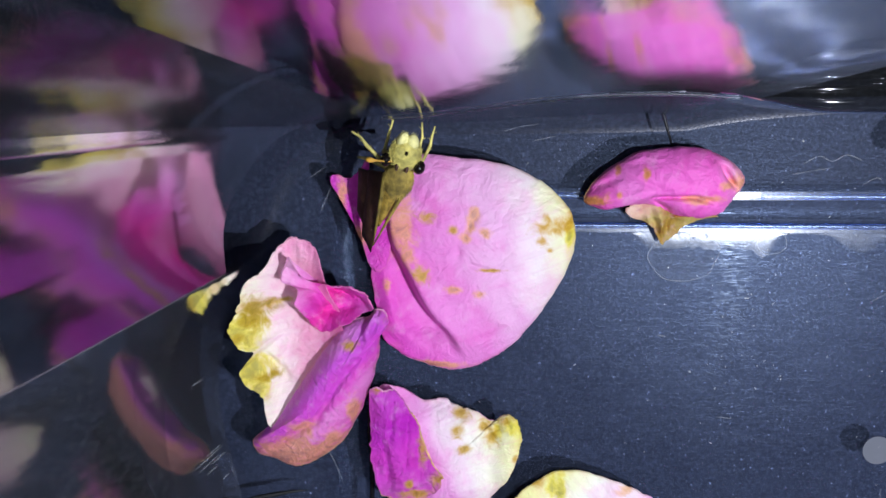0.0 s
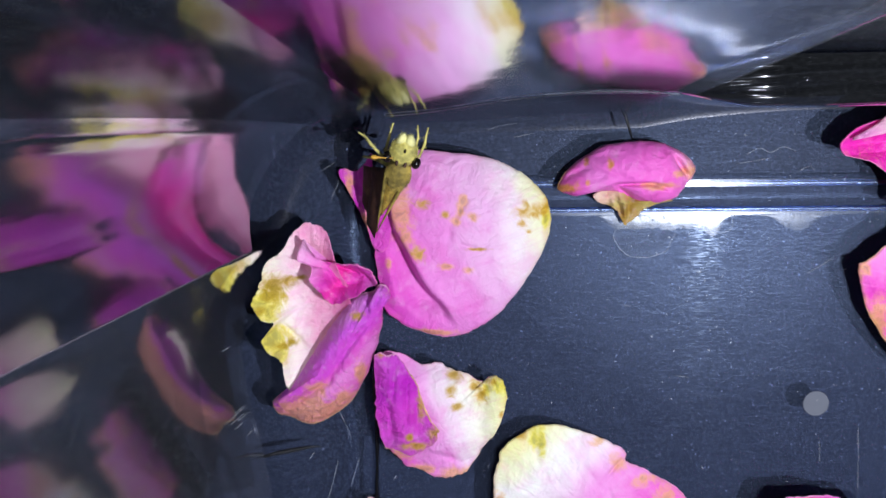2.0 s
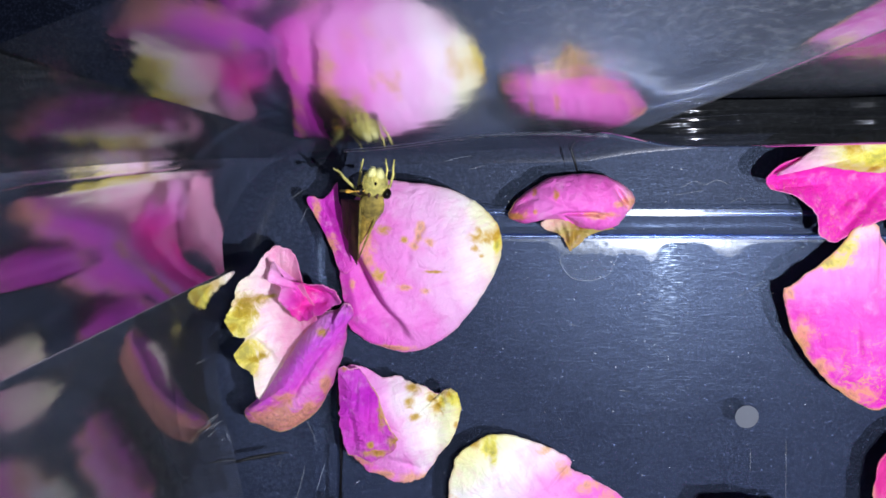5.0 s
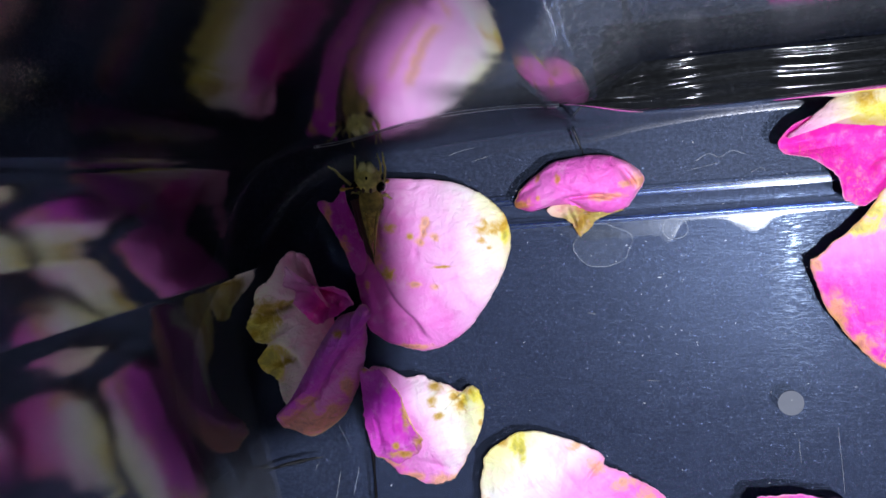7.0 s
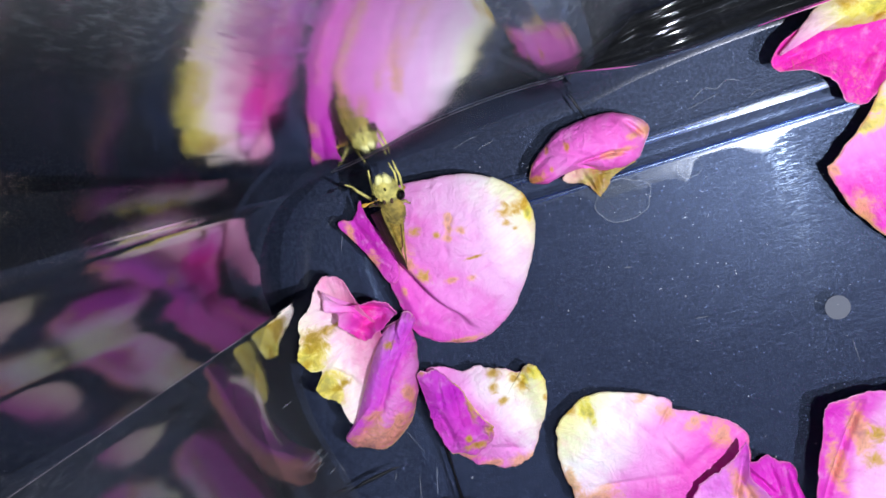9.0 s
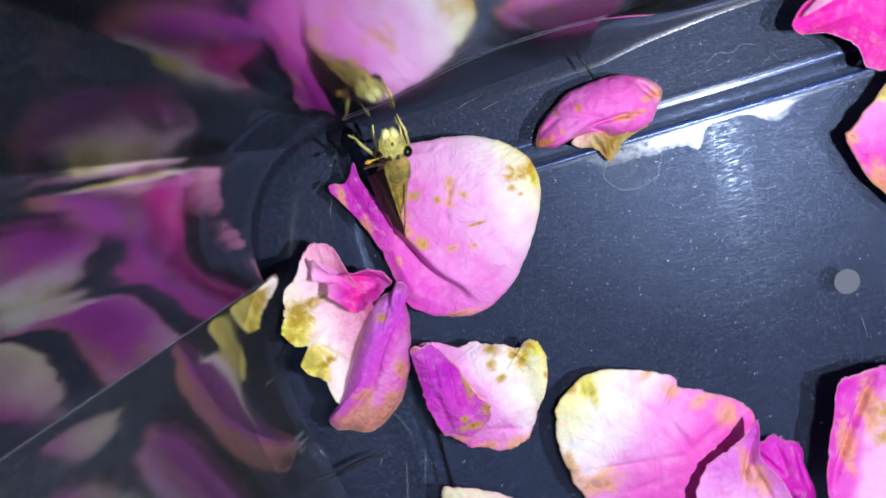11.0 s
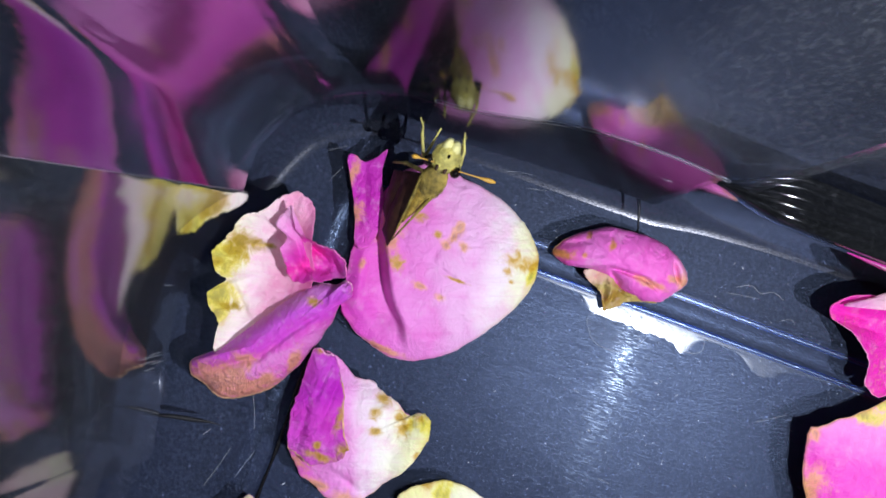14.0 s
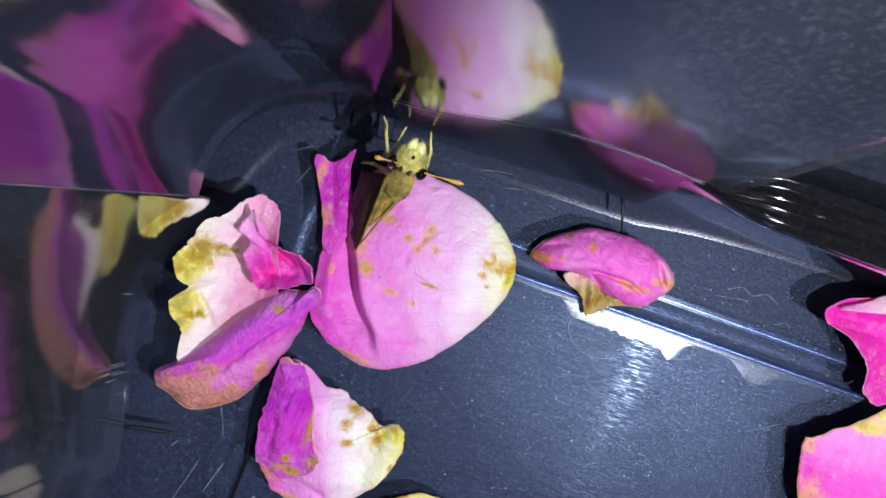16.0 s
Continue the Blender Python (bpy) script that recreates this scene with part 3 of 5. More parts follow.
    for cx, cy, rx, ry, seed in ((3.27, -3.28, 0.54, 0.40, 2.0), (4.62, -3.05, 0.24, 0.19, 8.0)):
        ring = []
        for k in range(61):
            t = math.tau * k / 60
            q = 1 + 0.16 * noise.noise(Vector((math.cos(t) * 1.5, math.sin(t) * 1.5, seed)))
            ring.append((cx + rx * q * math.cos(t), cy + ry * q * math.sin(t), 0.002))
        part("drip_outline", tube(ring, [0.006 + 0.004 * noise.noise(Vector((k * 0.4, seed, 0))) for k in range(61)], 6), PALE_SCRATCH, panel, "thin pale outline of a dried drip")

    def scratch(points, width, z):
        pts = [(x, y, z) for x, y in points]
        part("scratch", tube(catmull(pts, 4, closed=False), [width * 0.6 * (0.5 + 0.5 * math.sin(k * 2.3) ** 2) for k in range(4 * (len(pts) - 1) + 1)], 5), PALE_SCRATCH, tray, "fine pale scratch")

    scratch([(5.05, -1.85), (5.3, -1.72), (5.5, -1.8), (5.72, -1.7), (5.95, -1.78)], 0.010, CHANNEL + 0.004)
    scratch([(4.9, -2.0), (5.2, -1.95), (5.5, -1.9)], 0.007, CHANNEL + 0.004)
    scratch([(0.45, -1.35), (0.7, -1.28), (0.98, -1.24)], 0.009, CHANNEL + 0.004)
    scratch([(6.2, -4.0), (6.45, -3.85), (6.7, -3.68)], 0.010, 0.004)
    scratch([(2.9, -4.55), (3.05, -4.58)], 0.012, 0.004)
    scratch([(3.9, -5.9), (4.15, -5.93)], 0.009, 0.004)
    # fine white dust and dark specks lying on the plastic
    rnd = random.Random(11)
    bm, dark = bmesh.new(), bmesh.new()
    for k in range(150):
        x, y = rnd.uniform(-1.5, 8.5), rnd.uniform(-9.5, -1.4)
        # the first forty crowd the lamp's highlight, standing in for its glints
        if k < 40:
            x, y = rnd.gauss(4.0, 0.7), rnd.uniform(-5.2, -2.9)
        z = 0.006 if y < -2.9 else CHANNEL + 0.006
        a, size = rnd.gauss(0.0, 0.5) + (0.0 if k % 3 else 1.2), rnd.uniform(0.008, 0.028) * (2.2 if k % 23 == 0 else 1.0)
        d = Vector((math.cos(a), math.sin(a), 0)) * size
        w = Vector((-d.y, d.x, 0)).normalized() * rnd.uniform(0.003, 0.007)
        p = Vector((x, y, z))
        target = dark if k % 9 == 8 else bm
        if target is dark:
            w = w.normalized() * 0.016
            d = d.normalized() * 0.018
        foot = [target.verts.new(p + q) for q in (-d, w, d, -w)]
        top = target.verts.new(p + Vector((0, 0, 0.006)))
        for i in range(4):
            target.faces.new((foot[i], foot[(i + 1) % 4], top))
    for mesh, material, name, label in ((bm, DUST, "dust", "fine white dust flecks on the plastic, some standing in for glints"), (dark, DIRT, "dirt", "fine dark specks on the plastic")):
        tagged(part(name, mesh, material, None, label, smooth=False), label, "dust", kind="stuff")
    part("crack", tube([(x, y, CHANNEL + 0.012) for x, y in ((-2.72, -7.28), (-2.95, -7.30), (-3.25, -7.36), (-3.57, -7.42), (-3.85, -7.5), (-4.1, -7.56))], [0.006, 0.024, 0.045, 0.038, 0.026, 0.012], 6), DIRT, tray, "dark crack in the channel floor")
    part("crack", tube([(2.83, -0.98, CHANNEL + 0.01), (2.90, -1.12, CHANNEL + 0.01), (2.95, -1.28, CHANNEL + 0.01), (3.04, -1.56, CHANNEL + 0.01)], [0.034, 0.030, 0.022, 0.012], 6), DIRT, tray, "short dark crack in the channel")
    # a black strip stands in for shade in the groove along the panel's short edge
    part("edge_gap_shade", tube([(-1.66 + 0.015 * math.sin(k), -4.4 - 0.36 * k, 0.002) for k in range(16)], [0.012] + [0.036 + 0.010 * math.sin(2.1 * k) for k in range(14)] + [0.012], 6), GAP_SHADE, panel, "narrow black strip standing in for the shaded gap beside the panel")
    # a glossy bead, added to give the glint where the lamp strikes that edge
    part("lip", tube([(-1.705, -5.55 - 0.09 * k, 0.026) for k in range(8)], [0.004, 0.009, 0.012, 0.010, 0.008, 0.010, 0.006, 0.003], 8), EDGE, panel, "glossy bead added for the lamp's glint")
    for points, width in (([(-2.17, -8.08), (-2.07, -7.75), (-2.0, -7.53)], 0.016), ([(-2.63, -8.4), (-2.5, -7.95), (-2.4, -7.57)], 0.010), ([(-2.36, -6.59), (-2.24, -6.85), (-2.13, -7.15)], 0.009), ([(-2.95, -7.55), (-2.85, -7.4)], 0.012),
                          ([(-2.05, -2.2), (-1.9, -1.95), (-1.72, -1.8)], 0.007), ([(-2.4, -2.6), (-2.25, -2.25)], 0.008), ([(-2.6, -2.1), (-2.3, -1.9)], 0.006), ([(0.9, -1.5), (1.25, -1.42)], 0.007), ([(6.0, -2.15), (6.2, -2.05), (6.3, -2.12)], 0.008),
                          ([(7.3, -6.9), (7.34, -7.6), (7.36, -8.2)], 0.008), ([(6.6, -7.1), (6.62, -7.6)], 0.007)):
        scratch(points, width, CHANNEL + 0.004 if points[0][0] < -1.7 or points[0][1] > -2.6 else 0.004)
    return tray


def build_film():
    """The tall clear sheet that stands round the tray, creased where it turns."""
    film = tagged(new("clear_sheet"), "tall creased clear plastic sheet standing round the tray", "plastic sheet")
    PER = 10
    stretches = [catmull(line, PER, closed=False) for line in SHEET]

    def place(station, z):
        x, y, wx, wy, lean, bow = station
        out = z * lean + z * z * bow
        return Vector((x + wx * out, y + wy * out, z))

    def band(name, stations, low, high, rows, label, material, parent=None):
        """A stretch of the sheet between two heights, given for each station."""
        bm = bmesh.new()
        grid = [[bm.verts.new(place(q, low(q) + (high(q) - low(q)) * r / rows)) for q in stations] for r in range(rows + 1)]
        for lower, upper in zip(grid, grid[1:]):
            for k in range(len(stations) - 1):
                bm.faces.new((lower[k], lower[k + 1], upper[k + 1], upper[k]))
        face_inward(bm, (4.0, -7.0))
        return part(name, bm, material, parent or film, label)

    def edge(q):
        """Height of the lower edge of the glossy part."""
        return 1.9 + 1.2 * smooth01(q[0], -2.2, -1.0) + 0.9 * smooth01(q[0], -1.0, 1.2) - 0.6 * smooth01(q[0], 3.2, 3.7)

    def top(q):
        return 16.3

    turn = PER * 4
    long_side = stretches[4][-PER * 7:-1] + stretches[0]
    band("sheet", long_side, edge, top, 24, "glossy clear sheet that mirrors the petals", DUSTY_SHEET)
    band("sheet", stretches[1][:turn + 1], edge, top, 24, "dull turn of the sheet", TURN_SHEET)
    band("sheet", stretches[1][turn:], edge, top, 24, "rounded glossy corner of the sheet", CORNER_SHEET)
    band("sheet", stretches[2], lambda q: 1.9, top, 26, "glossy clear sheet that mirrors the petals", WEST_SHEET)
    band("sheet", stretches[3], lambda q: 1.9, top, 8, "glossy clear sheet", CLEAR)
    band("sheet", stretches[4][:-PER * 7 + 1], lambda q: 1.9, top, 12, "glossy clear sheet", CLEAR)
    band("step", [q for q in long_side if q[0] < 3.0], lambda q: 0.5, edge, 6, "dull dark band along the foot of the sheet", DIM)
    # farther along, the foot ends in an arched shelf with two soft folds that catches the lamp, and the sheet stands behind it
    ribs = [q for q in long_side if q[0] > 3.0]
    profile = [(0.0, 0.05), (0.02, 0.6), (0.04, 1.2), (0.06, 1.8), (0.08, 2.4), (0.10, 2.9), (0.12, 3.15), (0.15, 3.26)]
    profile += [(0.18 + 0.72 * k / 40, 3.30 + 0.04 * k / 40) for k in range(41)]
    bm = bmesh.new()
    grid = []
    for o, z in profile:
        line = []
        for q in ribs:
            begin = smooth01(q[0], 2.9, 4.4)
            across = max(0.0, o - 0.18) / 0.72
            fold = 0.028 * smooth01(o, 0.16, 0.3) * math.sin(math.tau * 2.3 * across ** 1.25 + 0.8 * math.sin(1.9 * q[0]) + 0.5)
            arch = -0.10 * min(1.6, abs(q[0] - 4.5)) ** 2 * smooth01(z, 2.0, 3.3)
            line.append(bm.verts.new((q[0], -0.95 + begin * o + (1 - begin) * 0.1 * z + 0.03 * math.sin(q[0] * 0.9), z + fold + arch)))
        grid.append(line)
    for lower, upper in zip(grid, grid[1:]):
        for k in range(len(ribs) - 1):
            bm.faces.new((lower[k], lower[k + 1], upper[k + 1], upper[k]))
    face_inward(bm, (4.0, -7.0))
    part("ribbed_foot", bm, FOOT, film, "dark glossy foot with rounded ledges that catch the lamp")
    # along the rounded end the sheet goes on down to the floor
    band("skirt", stretches[2][:PER * 12 + 1], lambda q: 0.12, lambda q: 1.9, 8, "lower part of the sheet beside the petals", SKIRT)
    for k, low, high in ((83, 0.5, 1.2), (80, 0.4, 0.9), (86, 0.6, 1.0), (52, 0.7, 1.1), (92, 0.35, 0.6), (81, 0.35, 1.3), (84, 0.3, 0.8)):
        q = stretches[2][k]
        line = [place(q, low + (high - low) * i / 5) - Vector((q[2], q[3], 0)) * 0.015 for i in range(6)]
        part("scratch", tube(line, [0.003, 0.006, 0.005, 0.007, 0.005, 0.002], 5), PALE_SCRATCH, film, "fine upright scratch")
    pts = [place(SEAM, 1.9 + 0.42 * k) + Vector((0.012, 0, 0)) for k in range(31)]
    part("crease", tube(pts, [0.012] * len(pts), 8), CREASE, film, "whitened upright crease")
    line = [place(q, edge(q)) for q in long_side if q[0] < 3.1]
    part("lower_edge", tube(line, [0.026] * len(line), 10), BRIGHT_EDGE, film, "bright lower edge of the sheet")


build_room()
build_table()
build_tray()
build_film()


# ---- rose petals ----
def curl(ob, first, last, per, colour, name, size=0.018):
    """A dry curled lip on the border of the petal built last, between two of its corners."""
    line = [RIM[k % len(RIM)] - Vector((0, 0, 0.012)) for k in range(first * per, last * per + 1)]
    rnd = random.Random(first)
    sizes = [0.62 * size * math.sin(math.pi * (k + 0.5) / len(line)) ** 0.4 * rnd.uniform(0.55, 1.1) for k in range(len(line))]
    part("curled_edge", tube(line, sizes, 7), colour, ob, name)


def petal(label, material, group="rose petals", lips=(), **shape):
    ob = part("rose_petal", petal_mesh(**shape), material)
    for first, last, colour, name in lips:
        curl(ob, first, last, shape.get("per", 9), colour, name)
    return tagged(ob, label, "petal", group)


TAN_EDGE = plain_material("tan_petal_edge", (0.70, 0.38, 0.20), 0.55, 0.3, 500)
PINK_EDGE = plain_material("pale_petal_edge", (0.78, 0.32, 0.58), 0.55, 0.25, 500)
DEEP_EDGE = plain_material("pink_petal_edge", (0.74, 0.14, 0.45), 0.55, 0.25, 500)


def crease(x, y, a, b):
    """Signed distance from the line a to b."""
    d = Vector(b) - Vector(a)
    return (d.x * (y - a[1]) - d.y * (x - a[0])) / d.length


def ochre(*spots):
    return [("ochre", *m) for m in spots]


def yellow(*spots):
    return [("yellow", *m) for m in spots]


def orange(*spots):
    return [("orange", *m) for m in spots]


def broad_petal():
    """The large petal on which the butterfly rests, folded over along a curved crease."""
    m = petal_material("petal_broad", [(0.0, (0.84, 0.80, 0.30)), (0.09, (0.90, 0.90, 0.66)), (0.20, (0.92, 0.82, 0.86)), (0.36, (0.88, 0.56, 0.80)), (0.60, (0.86, 0.40, 0.74)), (0.95, (0.82, 0.20, 0.66))], spots=0.05, seed=1, rim_amount=0.15, relief_depth=0.0007, spot_colour=(0.62, 0.34, 0.012))
    fold = catmull([(-1.33, -2.45), (-1.27, -2.99), (-1.05, -3.36), (-0.84, -3.82), (-0.59, -4.21), (-0.33, -4.48), (-0.14, -4.85)], 4, closed=False)

    def height(x, y, s):
        p = Vector((x, y))
        k = min(range(len(fold)), key=lambda i: (fold[i] - p).length_squared)
        a, b = fold[max(k - 1, 0)], fold[min(k + 1, len(fold) - 1)]
        c = crease(x, y, a, b)
        dome = 0.12 + 0.40 * (1 - s * s) ** 0.75 + 0.05 * s
        low = 0.08 + 0.20 * smooth01(-c, 0.05, 0.7) * (1 - smooth01(s, 0.8, 1.0))
        k = smooth01(y, -4.95, -4.35)
        over = smooth01(c, -0.13, 0.05)
        return dome * (1 - k) + k * (low + (dome + 0.10 * math.exp(-(c / 0.25) ** 2) - low) * over)

    ob = petal("large pale pink rose petal fading to cream, with ochre flecks", m,
               border=[(-1.2, -1.95), (-0.81, -1.69), (-0.34, -1.72), (0.26, -1.78), (0.78, -1.95), (1.2, -2.22), (1.46, -2.52), (1.56, -2.85), (1.50, -3.3), (1.31, -3.75), (1.0, -4.22), (0.66, -4.63), (0.26, -4.93), (-0.14, -5.07), (-0.52, -5.06), (-0.94, -4.93), (-1.2, -4.79), (-1.42, -4.6), (-1.53, -4.2), (-1.58, -3.85), (-1.6, -3.4), (-1.5, -2.85), (-1.4, -2.35)],
               centre=(-0.1, -3.3), height=height, base=(1.6, -2.83), tip=(-1.7, -3.9), rings=46, per=9, ragged=0.02, ripple=0.035, seed=1, lips=[(12, 16, PINK_EDGE, "pale dry edge")],
               marks=orange((-0.13, -2.92, 0.07, 0.05), (0.02, -2.58, 0.07, 0.09), (0.17, -2.86, 0.07, 0.07), (-0.05, -2.75, 0.06, 0.09), (0.1, -3.81, 0.07, 0.05)) + ochre((-0.72, -2.6, 0.12, 0.09), (-0.81, -3.5, 0.12, 0.12), (1.10, -2.78, 0.20, 0.10), (1.2, -2.80, 0.22, 0.06), (1.05, -2.97, 0.09, 0.07), (1.17, -3.13, 0.06, 0.03), (1.48, -2.66, 0.06, 0.10), (1.28, -2.74, 0.2, 0.12), (1.12, -2.66, 0.10, 0.08), (0.25, -3.42, 0.16, 0.02), (-0.32, -2.8, 0.06, 0.05))
               + orange((-1.12, -2.75, 0.14, 0.34), (-1.02, -3.15, 0.10, 0.17), (-0.5, -5.0, 0.3, 0.05), (-0.3, -3.72, 0.1, 0.04), (-1.35, -3.75, 0.04, 0.08)) + yellow((1.47, -2.95, 0.05, 0.16)),
               creases=[((-0.2, -2.95), (0.1, -2.5), 0.03, 0.05), ((-0.25, -3.0), (-0.25, -3.3), 0.03, 0.05), ((-0.2, -3.3), (0.35, -3.45), 0.03, 0.04), ((0.4, -2.75), (0.5, -2.5), 0.02, 0.04), ((-0.15, -2.9), (-0.3, -3.4), 0.02, 0.06), ((-1.0, -4.2), (-0.5, -4.9), 0.03, 0.08), ((-1.3, -3.6), (-1.1, -4.4), 0.03, 0.08)])
    m2 = petal_material("petal_broad_fold", [(0.0, (0.70, 0.14, 0.62)), (0.5, (0.66, 0.08, 0.58)), (1.0, (0.76, 0.2, 0.62))], spots=0.25, seed=2)
    part("folded_strip", petal_mesh(border=[(-2.21, -2.12), (-2.1, -2.02), (-1.95, -2.06), (-1.78, -1.95), (-1.62, -1.73), (-1.58, -2.1), (-1.35, -2.7), (-1.28, -3.2), (-1.45, -3.5), (-1.62, -3.4), (-1.74, -3.05), (-1.95, -2.6)],
                                    centre=(-1.65, -2.6), height=lambda x, y, s: 0.12 + 0.12 * smooth01(x, -2.0, -1.4), base=(-1.9, -1.8), tip=(-1.45, -3.5), rings=16, per=9, ragged=0.03, ripple=0.03, seed=2,
                                    marks=orange((-1.78, -2.95, 0.1, 0.16), (-2.05, -2.3, 0.06, 0.2)), creases=[((-1.9, -2.1), (-1.6, -2.9), 0.03, 0.06)]), m2, ob, "magenta turned-over strip of the petal")


def curled_petal():
    """The petal rolled over itself: a pale open side and a magenta roll."""
    pale = petal_material("petal_curl_pale", [(0.0, (0.92, 0.90, 0.55)), (0.20, (0.96, 0.92, 0.78)), (0.40, (0.96, 0.79, 0.81)), (0.6, (0.92, 0.55, 0.68)), (1.0, (0.85, 0.30, 0.58))], spots=0.0, seed=3, spot_colour=(0.50, 0.34, 0.006), rim_amount=0.1)
    ob = petal("rolled rose petal, cream and blush inside, magenta outside", pale,
               border=[(-2.50, -3.02), (-2.62, -2.98), (-2.82, -2.97), (-3.05, -3.13), (-3.28, -3.45), (-3.50, -3.66), (-3.58, -3.95), (-3.72, -4.22), (-3.76, -4.42), (-3.62, -4.66), (-3.42, -4.74), (-3.54, -4.92), (-3.6, -5.06), (-3.52, -5.25), (-3.34, -5.42), (-3.26, -5.7), (-3.16, -6.0), (-2.7, -5.9), (-2.2, -5.2), (-2.0, -4.6), (-2.1, -4.1), (-2.3, -3.6), (-2.38, -3.25)],
               centre=(-2.8, -4.4), height=lambda x, y, s: 0.10 + 0.34 * s * s + 0.22 * smooth01(-x, 3.0, 3.7), base=(-3.7, -4.4), tip=(-2.0, -4.2), rings=30, per=8, ragged=0.05, ripple=0.07, seed=3,
               marks=yellow((-3.6, -4.42, 0.2, 0.2), (-3.44, -5.06, 0.2, 0.18), (-3.35, -5.35, 0.12, 0.12)) + ochre((-3.45, -4.15, 0.17, 0.24), (-3.25, -4.03, 0.2, 0.08), (-2.98, -4.0, 0.12, 0.04), (-3.22, -5.18, 0.16, 0.07), (-3.62, -4.5, 0.08, 0.08)),
               creases=[((-3.5, -4.15), (-2.85, -3.98), 0.12, 0.08), ((-3.4, -4.75), (-2.9, -5.3), 0.14, 0.07), ((-3.2, -3.5), (-2.8, -3.9), 0.05, 0.12)])
    roll = petal_material("petal_curl_roll", [(0.0, (0.82, 0.40, 0.84)), (0.2, (0.74, 0.24, 0.80)), (0.44, (0.78, 0.20, 0.74)), (0.54, (0.84, 0.24, 0.70)), (0.68, (0.90, 0.40, 0.76)), (1.0, (0.90, 0.32, 0.68))], spots=0.1, seed=4, rim_amount=0.35, relief_depth=0.0010, rim=(0.78, 0.42, 0.2))
    ridge = [(-3.45, -6.42), (-2.95, -6.1), (-2.44, -5.76), (-2.12, -5.2), (-1.8, -4.8)]

    def roll_height(x, y, s):
        p, c = Vector((x, y)), 9.0
        for a, b in zip(ridge, ridge[1:]):
            a, b = Vector(a), Vector(b)
            k = min(1.0, max(0.0, (p - a).dot(b - a) / (b - a).length_squared))
            off = (p - a - (b - a) * k).length
            if off < abs(c):
                c = math.copysign(off, crease(x, y, a, b))
        return 0.15 + 0.62 * (1 - s ** 2.4) ** 0.6 - 0.07 * math.exp(-((c + 0.02) / 0.06) ** 2) + 0.08 * smooth01(c, 0.0, 0.3)

    rolled = part("rolled_edge", petal_mesh(border=[(-3.54, -6.30), (-3.47, -6.53), (-3.2, -6.62), (-2.89, -6.74), (-2.6, -6.66), (-2.3, -6.47), (-1.93, -6.09), (-1.65, -5.43), (-1.5, -4.88), (-1.48, -4.51), (-1.33, -4.35), (-1.38, -4.18), (-1.51, -4.11), (-1.62, -4.22), (-1.73, -4.24), (-1.95, -4.29), (-2.17, -4.52), (-2.44, -4.88), (-2.81, -5.44), (-3.18, -5.96)],
                                   centre=(-2.3, -5.4), height=roll_height, base=(-2.72, -5.12), tip=(-1.95, -5.95), rings=30, per=8, ragged=0.03, ripple=0.05, seed=4,
                                   marks=orange((-2.95, -6.45, 0.5, 0.26), (-2.5, -6.42, 0.4, 0.26), (-2.75, -6.2, 0.3, 0.16), (-2.61, -5.98, 0.16, 0.16), (-2.2, -6.12, 0.16, 0.14), (-1.87, -5.65, 0.06, 0.2), (-3.3, -6.55, 0.2, 0.12)) + ochre((-1.89, -4.58, 0.1, 0.07)),
                                   creases=[((-1.75, -4.3), (-1.7, -4.6), 0.12, 0.06), ((-1.5, -4.2), (-1.58, -4.5), 0.1, 0.05), ((-2.9, -5.8), (-2.2, -5.1), 0.02, 0.12)]), roll, ob, "magenta rolled outer edge with an orange-brown lip")
    curl(rolled, 0, 6, 8, TAN_EDGE, "orange-brown dry lip", 0.034)
    curl(rolled, 9, 15, 8, PINK_EDGE, "pale crumpled edge", 0.03)
    inner = petal_material("petal_curl_inner", [(0.0, (0.92, 0.58, 0.80)), (0.22, (0.88, 0.40, 0.72)), (0.40, (0.80, 0.16, 0.58)), (0.55, (0.90, 0.12, 0.52)), (0.75, (0.80, 0.16, 0.58)), (1.0, (0.74, 0.26, 0.66))], spots=0.05, seed=5, vein=0.5)
    fold = part("inner_fold", petal_mesh(border=[(-2.93, -3.58), (-2.88, -3.35), (-2.78, -3.2), (-2.68, -3.42), (-2.57, -3.57), (-2.21, -3.65), (-1.90, -3.64), (-1.63, -3.76), (-1.53, -4.02), (-1.75, -4.12), (-1.99, -4.26), (-2.34, -4.4), (-2.57, -4.13), (-2.73, -3.92), (-2.68, -3.72)],
                                  centre=(-2.15, -3.95), height=lambda x, y, s: 0.42 + 0.22 * s * s + 0.10 * math.sin(5 * x + 9 * y), base=(-2.9, -3.4), tip=(-1.6, -4.1), rings=22, per=8, ragged=0.05, ripple=0.09, seed=5,
                                  creases=[((-2.55, -3.62), (-1.7, -3.95), 0.16, 0.06), ((-2.6, -3.7), (-2.2, -4.2), 0.12, 0.06), ((-1.9, -3.75), (-1.6, -4.05), 0.12, 0.05), ((-2.3, -4.1), (-1.9, -4.05), 0.1, 0.05)]), inner, ob, "deep pink crumpled inner fold")
    curl(fold, 0, 3, 8, PINK_EDGE, "pale curled edge", 0.03)
    curl(fold, 5, 8, 8, DEEP_EDGE, "deep pink edge", 0.034)


